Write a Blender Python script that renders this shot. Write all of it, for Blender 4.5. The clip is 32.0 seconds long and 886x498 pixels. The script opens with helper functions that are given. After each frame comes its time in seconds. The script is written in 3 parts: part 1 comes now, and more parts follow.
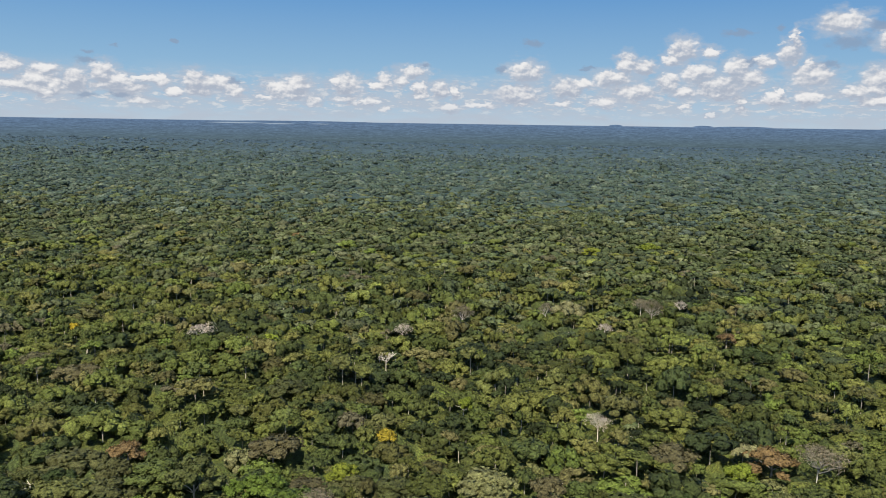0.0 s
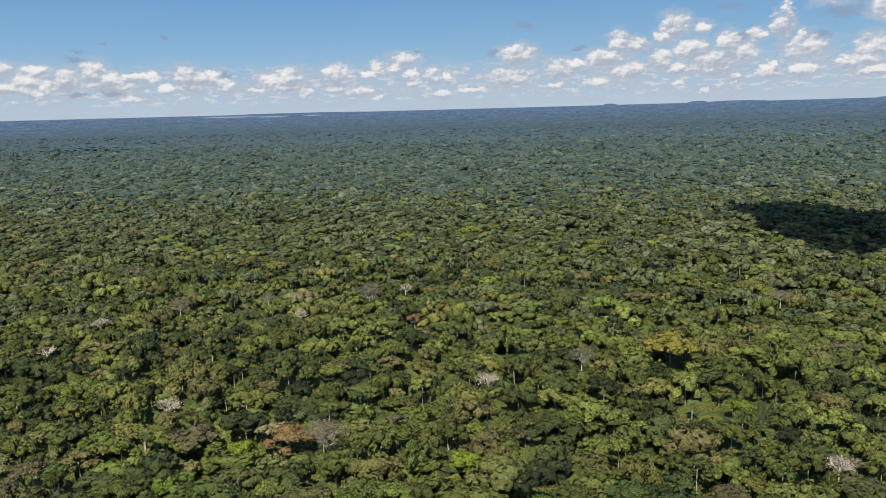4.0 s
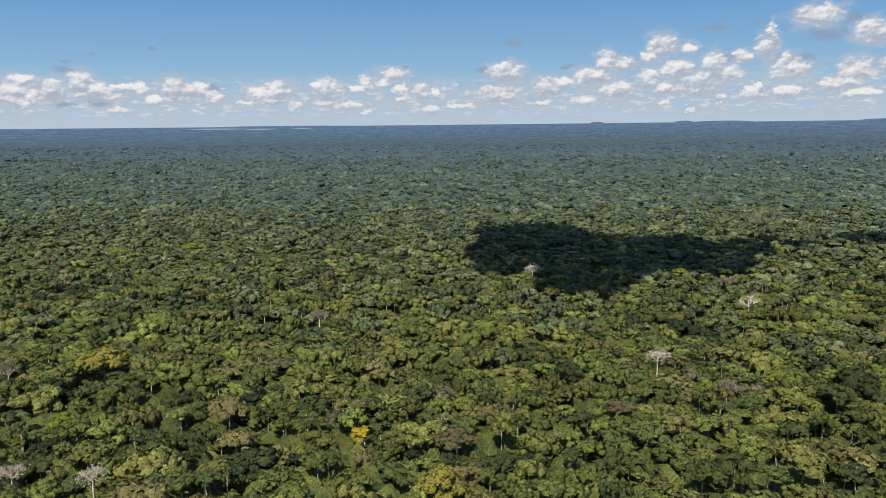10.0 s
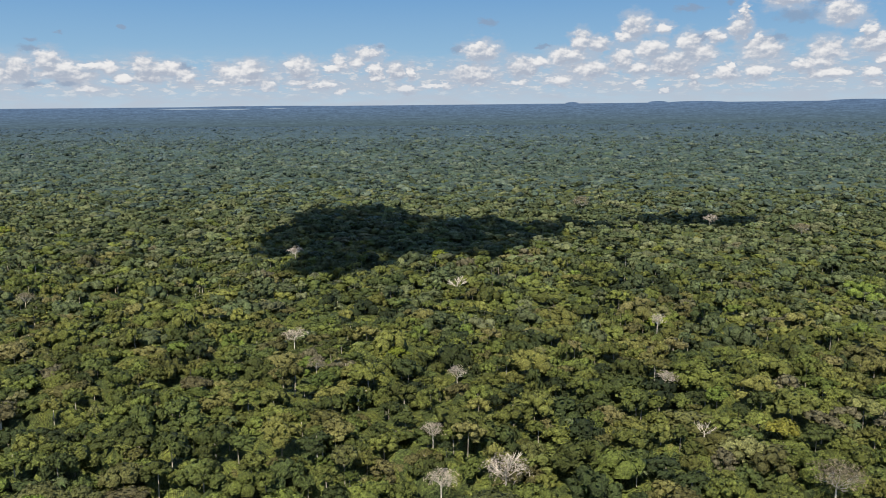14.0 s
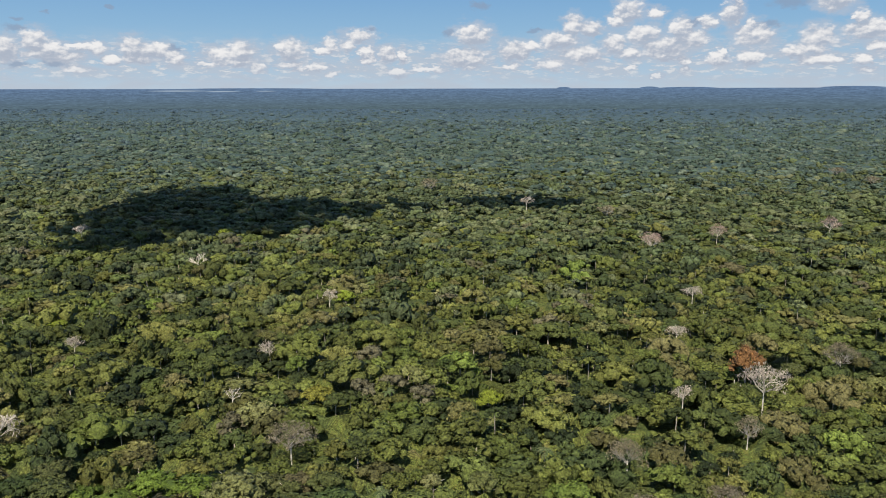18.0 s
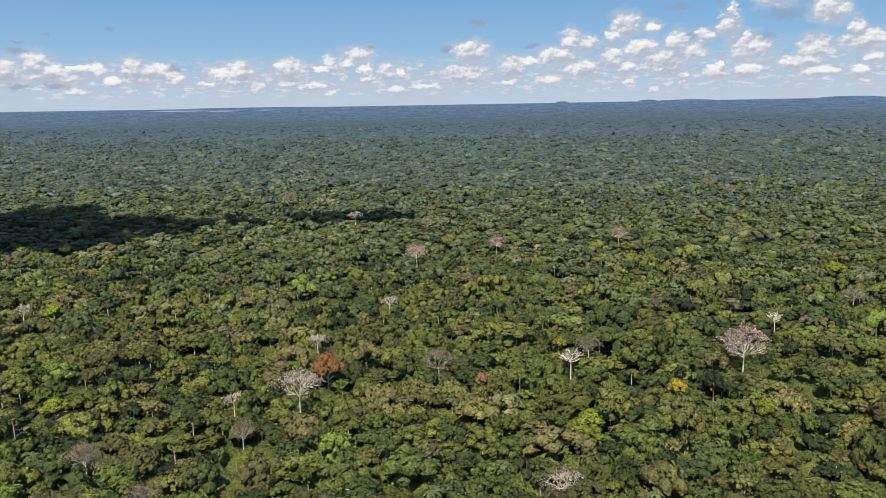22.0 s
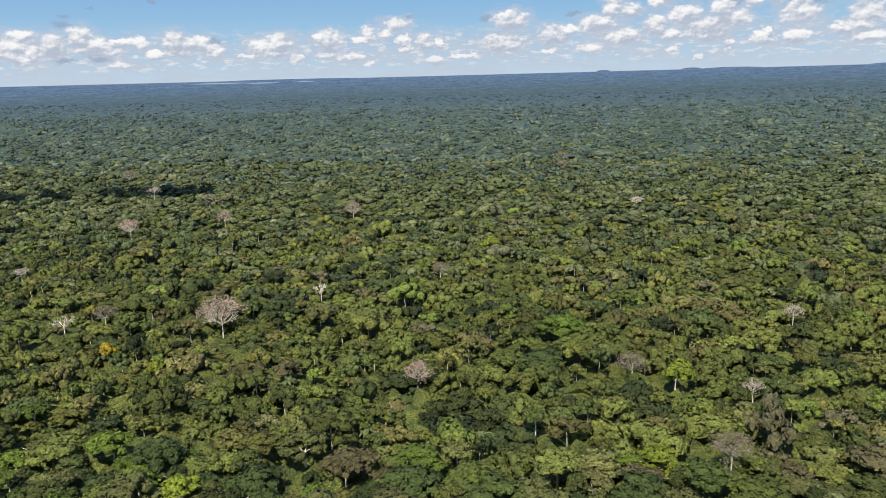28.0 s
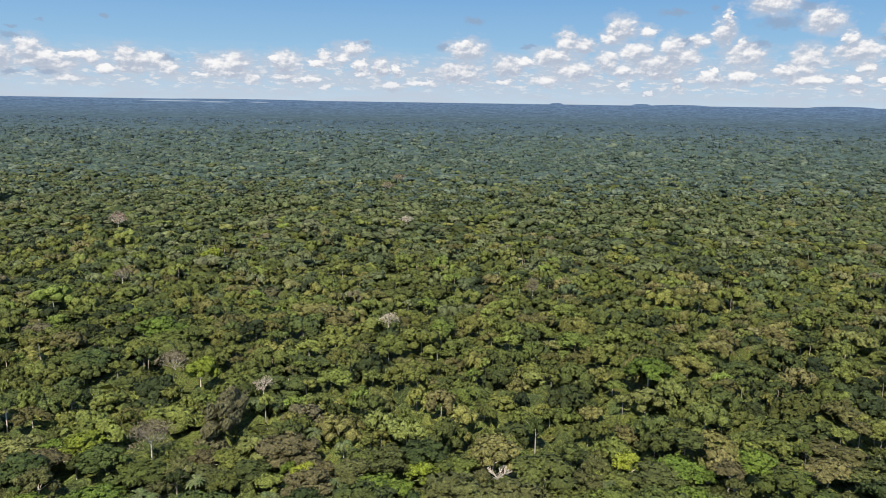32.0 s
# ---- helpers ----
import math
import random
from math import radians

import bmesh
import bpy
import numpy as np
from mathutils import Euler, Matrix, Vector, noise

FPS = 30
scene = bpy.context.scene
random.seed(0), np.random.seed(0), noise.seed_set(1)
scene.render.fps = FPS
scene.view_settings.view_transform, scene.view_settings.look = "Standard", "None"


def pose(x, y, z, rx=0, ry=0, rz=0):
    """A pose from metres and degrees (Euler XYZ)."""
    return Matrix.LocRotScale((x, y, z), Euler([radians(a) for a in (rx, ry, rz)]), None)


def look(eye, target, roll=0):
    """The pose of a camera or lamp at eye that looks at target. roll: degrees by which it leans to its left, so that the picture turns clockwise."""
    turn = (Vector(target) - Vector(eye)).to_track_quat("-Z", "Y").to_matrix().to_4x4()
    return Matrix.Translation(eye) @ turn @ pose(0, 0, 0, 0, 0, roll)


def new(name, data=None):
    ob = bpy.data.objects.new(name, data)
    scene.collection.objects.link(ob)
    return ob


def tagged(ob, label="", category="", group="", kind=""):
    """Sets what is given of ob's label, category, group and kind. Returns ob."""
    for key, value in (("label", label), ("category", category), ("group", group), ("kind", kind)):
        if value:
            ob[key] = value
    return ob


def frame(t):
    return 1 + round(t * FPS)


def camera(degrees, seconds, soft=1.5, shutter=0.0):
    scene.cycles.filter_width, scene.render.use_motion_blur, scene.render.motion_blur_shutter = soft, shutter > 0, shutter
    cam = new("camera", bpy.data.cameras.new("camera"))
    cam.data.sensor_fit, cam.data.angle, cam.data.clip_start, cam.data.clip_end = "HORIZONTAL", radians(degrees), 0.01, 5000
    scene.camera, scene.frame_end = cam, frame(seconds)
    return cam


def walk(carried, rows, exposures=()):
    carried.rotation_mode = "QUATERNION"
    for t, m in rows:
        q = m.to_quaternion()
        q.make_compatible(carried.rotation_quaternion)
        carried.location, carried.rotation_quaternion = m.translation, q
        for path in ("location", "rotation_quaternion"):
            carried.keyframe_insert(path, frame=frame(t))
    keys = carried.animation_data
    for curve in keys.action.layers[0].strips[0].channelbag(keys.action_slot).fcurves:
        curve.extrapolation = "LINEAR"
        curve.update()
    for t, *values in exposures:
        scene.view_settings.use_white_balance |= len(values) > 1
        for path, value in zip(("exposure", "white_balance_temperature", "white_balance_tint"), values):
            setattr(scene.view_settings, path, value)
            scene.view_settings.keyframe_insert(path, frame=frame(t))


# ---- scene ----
import collections

cam = camera(60.22, 32.0, soft=0.8)

# the aeroplane's line: east along x, looking north over the forest
ROWS = [
    (0, 0.00, 0.00, 111.13, 80.85, -0.83, 7.00),
    (0.5, 18.24, 0.57, 111.29, 79.08, -1.04, 6.90),
    (1, 36.50, 1.21, 111.47, 78.05, 0.71, 6.50),
    (1.5, 54.84, 1.96, 111.69, 78.08, 2.27, 6.11),
    (2, 73.26, 2.78, 111.94, 78.78, 1.26, 6.13),
    (2.5, 91.85, 3.69, 112.16, 79.13, 0.87, 6.11),
    (3, 110.61, 4.78, 112.39, 79.22, 0.82, 6.44),
    (3.5, 129.65, 6.00, 112.63, 79.80, 1.31, 6.39),
    (5.5, 207.13, 10.56, 113.18, 79.85, 1.73, 6.71),
    (6, 226.49, 11.50, 113.27, 80.48, 1.80, 6.23),
    (6.5, 245.79, 12.22, 113.29, 79.96, 0.24, 6.74),
    (7, 264.95, 12.77, 113.23, 79.79, 0.74, 6.30),
    (7.5, 283.90, 13.19, 113.15, 80.09, 0.17, 6.46),
    (8, 302.70, 13.56, 113.06, 79.83, -0.44, 5.84),
    (8.5, 321.46, 14.06, 113.08, 79.57, -1.19, 5.66),
    (9, 340.18, 14.69, 113.19, 79.75, -2.27, 5.09),
    (9.5, 358.97, 15.25, 113.45, 80.74, 0.10, 5.55),
    (10, 377.81, 15.54, 113.86, 80.94, 0.60, 5.68),
    (10.5, 396.70, 15.52, 114.30, 81.16, 0.80, 5.48),
    (11, 415.57, 15.28, 114.62, 80.65, -0.66, 6.21),
    (11.5, 434.35, 15.07, 114.89, 80.07, -0.43, 6.08),
    (12, 453.10, 14.91, 115.11, 80.88, 0.72, 5.84),
    (12.5, 471.69, 14.71, 115.28, 81.14, 0.98, 6.31),
    (13, 490.09, 14.56, 115.45, 80.28, 0.11, 6.73),
    (13.5, 508.27, 14.58, 115.68, 79.34, 0.27, 6.43),
    (14, 526.34, 14.63, 115.84, 79.48, 0.57, 3.85),
    (14.5, 544.51, 14.57, 115.80, 81.77, 0.36, 3.34),
    (16.5, 618.13, 13.90, 114.62, 79.53, -0.24, 3.10),
    (17, 636.73, 13.45, 114.33, 79.26, -0.28, 3.23),
    (17.5, 655.45, 12.78, 114.05, 78.77, 0.61, 3.26),
    (18, 674.27, 12.10, 113.74, 78.31, 0.12, 3.21),
    (18.5, 693.18, 11.56, 113.33, 77.78, -0.72, 3.53),
    (19, 712.12, 11.27, 112.86, 77.36, -1.25, 3.34),
    (19.5, 731.14, 11.25, 112.39, 77.35, -0.76, 2.87),
    (20, 750.15, 11.46, 112.05, 77.62, -0.19, 2.05),
    (20.5, 769.14, 11.65, 111.88, 78.69, -0.93, 1.40),
    (21, 788.08, 11.73, 111.93, 79.75, -0.09, 1.82),
    (21.5, 807.03, 11.51, 112.12, 79.59, 1.03, 2.53),
    (22, 826.07, 11.01, 112.40, 79.48, 0.98, 3.15),
    (22.5, 845.21, 10.38, 112.71, 80.11, 1.42, 3.32),
    (23, 864.42, 9.74, 112.88, 79.58, -0.02, 4.61),
    (23.5, 883.67, 9.18, 112.97, 78.61, -0.16, 4.99),
    (24, 902.94, 8.72, 113.11, 78.72, 0.27, 4.33),
    (24.5, 922.20, 8.22, 113.36, 79.17, 0.89, 3.89),
    (25, 941.38, 7.47, 113.71, 78.79, 0.86, 4.00),
    (25.5, 960.42, 6.56, 114.03, 79.39, 1.97, 4.25),
    (27.5, 1035.53, 2.48, 115.21, 77.89, 2.11, 5.99),
    (28, 1054.07, 1.70, 115.15, 77.39, 1.47, 5.99),
    (28.5, 1072.53, 1.02, 114.82, 77.34, 0.77, 5.95),
    (29, 1090.97, 0.42, 114.33, 76.72, -0.04, 6.28),
    (29.5, 1109.34, -0.16, 113.67, 76.50, 0.36, 6.06),
    (30, 1127.64, -0.74, 112.83, 76.70, -0.07, 6.31),
    (30.5, 1145.82, -1.29, 111.83, 76.65, -0.34, 5.52),
    (31, 1163.88, -1.59, 110.85, 76.95, -0.79, 4.63),
    (31.5, 1181.86, -1.58, 109.91, 77.75, -0.61, 3.68),
    (32, 1199.81, -1.37, 109.05, 79.33, -0.83, 2.72),
]
walk(cam, [(t, pose(x, y, z, rx, ry, rz)) for t, x, y, z, rx, ry, rz in ROWS],
     exposures=[(0, 0.85), (13, 0.85), (18, 0.87), (23, 0.98), (32, 1.02)])

# ---------------------------------------------------------------- light
SUN_EL, SUN_AZ = 54.0, 190.0          # degrees; azimuth clockwise from north (+y)
TO_SUN = Vector((math.sin(radians(SUN_AZ)) * math.cos(radians(SUN_EL)),
                 math.cos(radians(SUN_AZ)) * math.cos(radians(SUN_EL)),
                 math.sin(radians(SUN_EL))))
SKY = 0.12

sun_data = bpy.data.lights.new("sun", "SUN")
sun_data.energy, sun_data.angle, sun_data.color = 5.0, radians(0.5), (1.0, 0.94, 0.84)
sun = new("sun", sun_data)
sun.matrix_world = look(TO_SUN * 900, (0, 0, 0))


class Nodes:
    """A small helper to write node trees as expressions."""

    def __init__(self, tree):
        self.tree = tree
        tree.nodes.clear()

    def add(self, kind, **settings):
        node = self.tree.nodes.new(kind)
        for key, value in settings.items():
            setattr(node, key, value)
        return node

    def put(self, socket, value):
        if isinstance(value, bpy.types.NodeSocket):
            self.tree.links.new(value, socket)
        elif value is not None:
            socket.default_value = value

    def math(self, op, a, b=None, c=None, clamp=False):
        node = self.add("ShaderNodeMath", operation=op, use_clamp=clamp)
        for socket, value in zip(node.inputs, (a, b, c)):
            self.put(socket, value)
        return node.outputs[0]

    def vec(self, op, a, b=None, c=None, scale=None):
        node = self.add("ShaderNodeVectorMath", operation=op)
        for socket, value in zip(node.inputs, (a, b, c)):
            self.put(socket, value)
        if scale is not None:
            self.put(node.inputs["Scale"], scale)
        return node.outputs["Value"] if op == "LENGTH" else node.outputs[0]

    def ramp(self, value, low, high, out_low=0.0, out_high=1.0, kind="SMOOTHSTEP"):
        node = self.add("ShaderNodeMapRange", interpolation_type=kind)
        for socket, v in zip(node.inputs, (value, low, high, out_low, out_high)):
            self.put(socket, v)
        return node.outputs[0]

    def mix(self, factor, a, b, blend="MIX"):
        node = self.add("ShaderNodeMix", data_type="RGBA", blend_type=blend)
        self.put(node.inputs[0], factor)
        self.put(node.inputs[6], a)
        self.put(node.inputs[7], b)
        return node.outputs[2]

    def noise(self, vector, scale, detail=3.0, rough=0.5, colour=False):
        node = self.add("ShaderNodeTexNoise")
        self.put(node.inputs["Vector"], vector)
        self.put(node.inputs["Scale"], scale)
        self.put(node.inputs["Detail"], detail)
        self.put(node.inputs["Roughness"], rough)
        return node.outputs[1 if colour else 0]


def rgb(*c):
    return (*c, 1.0)


# ---- the sky: cumulus banks far beyond the land, by bearing, elevation, half width and half height in degrees
BANK_WEST = [(-36.16, 3.49, 0.86, 0.43), (-35.60, 2.20, 1.20, 0.30), (-33.99, 3.27, 0.91, 0.39), (-32.29, 2.69, 0.77, 0.65),
             (-30.61, 3.26, 0.80, 0.61), (-34.66, 2.17, 0.90, 0.39), (-33.59, 2.21, 0.67, 0.54), (-34.45, 2.76, 0.99, 0.48),
             (-29.68, 2.80, 1.08, 0.39), (-28.06, 2.91, 0.74, 0.26), (-26.96, 2.82, 0.65, 0.43), (-30.59, 2.38, 0.71, 0.30),
             (-29.18, 2.33, 1.45, 0.39), (-34.05, 1.62, 0.58, 0.22), (-28.35, 1.43, 0.83, 0.22), (-24.72, 2.83, 0.67, 0.65),
             (-26.00, 2.05, 0.66, 0.30), (-23.77, 2.74, 0.78, 0.43), (-24.57, 2.24, 0.97, 0.35), (-22.91, 2.74, 0.69, 0.48),
             (-21.96, 2.24, 0.64, 0.39)]
BANK_MIDDLE = [(-17.64, 2.73, 0.93, 0.61), (-19.07, 2.54, 1.02, 0.43), (-18.18, 2.13, 1.44, 0.30), (-16.57, 1.61, 0.58, 0.30),
               (-19.90, 1.83, 0.61, 0.17), (-14.15, 2.82, 1.02, 0.65), (-14.87, 3.03, 0.42, 0.32), (-11.32, 3.21, 0.54, 0.48),
               (-11.85, 2.91, 0.75, 0.26), (-10.06, 3.20, 0.64, 0.39), (-9.20, 3.85, 1.08, 0.39), (-8.76, 2.78, 0.47, 0.43),
               (-8.71, 2.26, 0.60, 0.26), (-7.33, 2.56, 0.65, 0.54), (-6.16, 2.54, 0.26, 0.39), (-12.20, 1.71, 0.60, 0.26),
               (-14.18, 1.90, 0.85, 0.22), (-12.94, 1.58, 1.06, 0.15), (-6.60, 1.34, 0.76, 0.26), (-11.27, 1.14, 0.32, 0.15)]
BANK_EAST = [(-1.00, 3.95, 1.20, 0.64), (-1.70, 2.36, 1.60, 0.62), (1.96, 2.83, 0.98, 0.62), (3.02, 3.12, 0.87, 0.33),
             (1.75, 1.78, 0.54, 0.22), (5.22, 3.49, 1.39, 0.49), (6.13, 4.49, 0.68, 0.62), (7.37, 4.25, 0.94, 0.44),
             (6.80, 2.52, 1.48, 0.49), (4.73, 1.83, 1.07, 0.31), (9.03, 3.24, 0.83, 0.55), (9.97, 5.37, 0.92, 0.78),
             (9.19, 4.80, 0.62, 0.33), (11.75, 5.30, 0.60, 0.33), (11.02, 3.83, 1.21, 0.55), (10.26, 2.54, 0.92, 0.36),
             (10.09, 1.62, 0.37, 0.18), (-1.26, 1.72, 0.77, 0.18), (-4.31, 1.55, 1.33, 0.18), (-6.26, 2.43, 0.22, 0.40)]
BANK_FAR_EAST = [(12.42, 2.98, 1.59, 0.55), (12.44, 2.44, 1.10, 0.27), (13.54, 4.24, 0.79, 0.62), (14.33, 3.52, 1.07, 0.49),
                 (15.23, 4.56, 0.67, 0.40), (17.05, 5.95, 0.28, 0.53), (16.78, 5.07, 0.66, 0.67), (18.22, 3.66, 1.29, 0.67),
                 (18.00, 4.34, 0.37, 0.33), (16.00, 2.08, 0.80, 0.40), (16.35, 2.56, 0.28, 0.33), (18.12, 2.12, 0.83, 0.40),
                 (13.82, 1.98, 0.39, 0.31), (13.94, 1.49, 0.35, 0.18), (12.20, 1.06, 0.30, 0.18), (19.79, 6.95, 1.34, 0.62),
                 (22.23, 3.48, 1.03, 0.62), (20.93, 2.50, 0.84, 0.40), (22.58, 2.07, 0.77, 0.31), (22.11, 2.74, 0.69, 0.40)]
BANK_EDGE = [(25.18, 3.79, 1.61, 0.54), (24.55, 4.62, 0.45, 0.35), (27.12, 5.14, 0.64, 0.57), (27.65, 3.63, 0.53, 0.64),
             (25.72, 2.78, 0.55, 0.31), (26.78, 1.95, 0.38, 0.25), (27.53, 1.89, 0.64, 0.35), (25.22, 1.35, 0.50, 0.17),
             (24.94, 1.89, 0.51, 0.28), (22.98, 5.78, 1.10, 0.64), (21.87, 1.94, 0.71, 0.28), (23.02, 2.00, 0.64, 0.25)]
SCRAPS = [(-31.58, 3.99, 0.78, 0.26), (-31.44, 4.64, 0.43, 0.17), (-29.62, 5.15, 0.36, 0.15), (-26.04, 5.57, 0.38, 0.19),
          (-8.35, 4.32, 0.47, 0.15), (-22.22, 2.88, 0.79, 0.30), (-31.68, 1.79, 0.70, 0.26), (-29.67, 1.79, 1.08, 0.26),
          (-2.77, 4.07, 0.55, 0.31), (14.47, 4.59, 0.78, 0.31), (19.07, 4.29, 0.99, 0.31), (21.85, 6.71, 0.86, 0.40),
          (13.44, 6.53, 1.18, 0.27), (16.05, 6.82, 0.34, 0.22), (-0.52, 6.00, 0.88, 0.33), (3.43, 4.22, 0.60, 0.18),
          (26.91, 4.63, 0.75, 0.35), (20.36, 5.73, 1.44, 0.49)]
HILLS = [(5.58, 0.16, 0.5, 0.10), (11.6, 0.16, 0.7, 0.11), (14.2, 0.16, 2.0, 0.08), (24.5, 0.16, 2.0, 0.10), (-17.0, 0.16, 5.0, 0.05)]


def bank(name, blobs, warp, fine):
    """A node group: how far inside the banks of cloud a bearing and elevation lies, with billowed edges."""
    g = bpy.data.node_groups.new(name, "ShaderNodeTree")
    g.interface.new_socket("Way", in_out="INPUT", socket_type="NodeSocketVector")
    g.interface.new_socket("Inside", in_out="OUTPUT", socket_type="NodeSocketFloat")
    n = Nodes(g)
    way = n.add("NodeGroupInput").outputs[0]
    stretched = n.vec("MULTIPLY", way, (1.0, 1.7, 1.0))
    if warp:
        a = n.vec("MULTIPLY", n.vec("SUBTRACT", n.noise(stretched, 0.9, 2.0, 0.5, True), (0.5, 0.5, 0.5)), (warp, warp * 0.6, 0))
        b = n.vec("MULTIPLY", n.vec("SUBTRACT", n.noise(stretched, 2.6, 2.0, 0.5, True), (0.5, 0.5, 0.5)), (fine, fine * 0.7, 0))
        way = n.vec("ADD", way, n.vec("ADD", a, b))
    best = None
    for az, el, wide, high in blobs:
        wide, high = wide * 1.13, high * 1.25
        r = n.vec("LENGTH", n.vec("MULTIPLY_ADD", way, (1 / wide, 1 / high, 0), (-az / wide, -el / high, 0)))
        best = r if best is None else n.math("SMOOTH_MIN", best, r, 0.25)
    n.put(n.add("NodeGroupOutput").inputs[0], n.math("SUBTRACT", 1.0, best))
    return g


world = bpy.data.worlds.new("sky")
world.use_nodes = True
scene.world = world
w = Nodes(world.node_tree)
sky = w.add("ShaderNodeTexSky", sky_type="NISHITA", sun_disc=False, sun_elevation=radians(SUN_EL),
            sun_rotation=radians(SUN_AZ), altitude=300, air_density=1.0, dust_density=0.15, ozone_density=3.0)
split = w.add("ShaderNodeSeparateXYZ")
w.put(split.inputs[0], w.add("ShaderNodeTexCoord").outputs["Generated"])
bearing = w.math("MULTIPLY", w.math("ARCTAN2", split.outputs[0], split.outputs[1]), 57.2958)
height = w.math("MULTIPLY", w.math("ARCSINE", split.outputs[2]), 57.2958)
join = w.add("ShaderNodeCombineXYZ")
w.put(join.inputs[0], bearing)
w.put(join.inputs[1], height)
way = join.outputs[0]


def inside(group, vector):
    node = w.add("ShaderNodeGroup", node_tree=group)
    w.put(node.inputs[0], vector)
    return node.outputs[0]


cumulus = bank("cumulus", BANK_WEST + BANK_MIDDLE + BANK_EAST + BANK_FAR_EAST + BANK_EDGE, 0.9, 0.7)
scraps = bank("cloud scraps", SCRAPS, 0.8, 0.6)
hills = bank("far hills", HILLS, 0.0, 0.0)


def puffs(vector):
    return w.noise(w.vec("MULTIPLY", vector, (1.0, 1.45, 1.0)), 1.25, 4.0, 0.55)


# cumulus: billowed edges, sunlit tops, grey undersides
c0, p0 = inside(cumulus, way), puffs(way)
c1, p1 = inside(cumulus, w.vec("ADD", way, (-0.10, 0.36, 0))), puffs(w.vec("ADD", way, (-0.09, 0.16, 0)))
body = w.math("MULTIPLY_ADD", w.math("SUBTRACT", p0, 0.5), 0.9, c0)
relief = w.math("MULTIPLY_ADD", w.math("SUBTRACT", p0, p1), 1.5, w.math("MULTIPLY", w.math("SUBTRACT", c0, c1), 0.62))
relief = w.math("ADD", relief, w.ramp(w.noise(way, 0.55, 2.0, 0.5), 0.35, 0.65, -0.10, 0.14))
lit = w.ramp(relief, -0.32, 0.60, 0.0, 1.0)
white = w.mix(lit, rgb(0.226, 0.250, 0.300), rgb(0.474, 0.470, 0.470))
# rows of small far clouds and thin veils low over the horizon
rows = w.noise(w.vec("MULTIPLY", way, (0.85, 2.6, 1)), 1.3, 6.0, 0.62)
band = w.math("MULTIPLY", w.ramp(height, 0.5, 1.5), w.ramp(height, 2.6, 3.9, 1.0, 0.0))
wisps = w.math("MULTIPLY", w.ramp(rows, 0.46, 0.60), band)
veil = w.math("MULTIPLY", w.ramp(w.noise(w.vec("MULTIPLY", way, (0.25, 1.1, 1)), 1.0, 4.0, 0.6), 0.35, 0.65), w.ramp(height, 2.0, 4.6, 1.0, 0.0))
low = w.mix(w.ramp(height, 0.0, 3.5, kind="LINEAR"), rgb(0.272, 0.328, 0.384), rgb(0.160, 0.270, 0.378))
low = w.mix(w.ramp(height, 3.5, 9.5, kind="LINEAR"), low, rgb(0.070, 0.176, 0.342))
blue = w.mix(w.ramp(height, 10.0, 30.0), low, w.vec("SCALE", sky.outputs[0], scale=SKY))
colour = w.mix(w.math("MULTIPLY", veil, 0.8), blue, rgb(0.262, 0.296, 0.345))
colour = w.mix(w.math("MULTIPLY", wisps, 0.75), colour, w.mix(w.ramp(rows, 0.50, 0.66), rgb(0.270, 0.296, 0.338), rgb(0.410, 0.415, 0.420)))
shade = w.ramp(w.math("MULTIPLY_ADD", w.math("SUBTRACT", w.noise(w.vec("MULTIPLY", way, (0.8, 1.5, 1)), 1.0, 4.0, 0.55), 0.5), 1.6, c0), -0.62, 0.12)
colour = w.mix(w.math("MULTIPLY", shade, 0.62), colour, rgb(0.252, 0.283, 0.336))
scrap = w.math("MULTIPLY_ADD", w.math("SUBTRACT", p0, 0.5), 1.2, inside(scraps, way))
colour = w.mix(w.math("MULTIPLY", w.ramp(scrap, 0.0, 0.7), 0.66), colour, rgb(0.145, 0.186, 0.256))
cover = w.math("MULTIPLY", w.ramp(body, -0.10, 0.38), w.ramp(lit, 0.0, 0.6, 0.80, 1.0))
colour = w.mix(w.math("MULTIPLY", cover, w.ramp(height, 0.8, 2.2, 0.6, 0.98)), colour, white)
# the land beyond the forest: blue lowland, far hills and water, haze and cloud-shade streaks painted in
streaks = w.noise(w.vec("MULTIPLY", way, (0.9, 9.0, 1)), 1.0, 5.0, 0.6)
grain = w.noise(w.vec("MULTIPLY", way, (3.2, 13.0, 1)), 1.0, 4.0, 0.7)
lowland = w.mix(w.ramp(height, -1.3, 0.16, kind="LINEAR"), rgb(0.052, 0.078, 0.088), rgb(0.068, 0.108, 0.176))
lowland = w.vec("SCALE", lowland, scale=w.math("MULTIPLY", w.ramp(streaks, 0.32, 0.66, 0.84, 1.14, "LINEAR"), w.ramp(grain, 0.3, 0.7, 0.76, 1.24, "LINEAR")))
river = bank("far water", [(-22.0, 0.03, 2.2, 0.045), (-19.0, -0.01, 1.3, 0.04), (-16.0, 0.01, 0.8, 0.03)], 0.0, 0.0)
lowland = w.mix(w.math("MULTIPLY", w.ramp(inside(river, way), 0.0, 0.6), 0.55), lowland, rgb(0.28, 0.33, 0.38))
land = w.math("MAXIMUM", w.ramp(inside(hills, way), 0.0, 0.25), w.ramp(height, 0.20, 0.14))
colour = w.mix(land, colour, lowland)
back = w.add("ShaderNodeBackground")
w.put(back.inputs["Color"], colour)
w.put(w.add("ShaderNodeOutputWorld").inputs["Surface"], back.outputs[0])

# ---------------------------------------------------------------- materials


def material(name):
    m = bpy.data.materials.new(name)
    m.use_nodes = True
    return m, Nodes(m.node_tree)


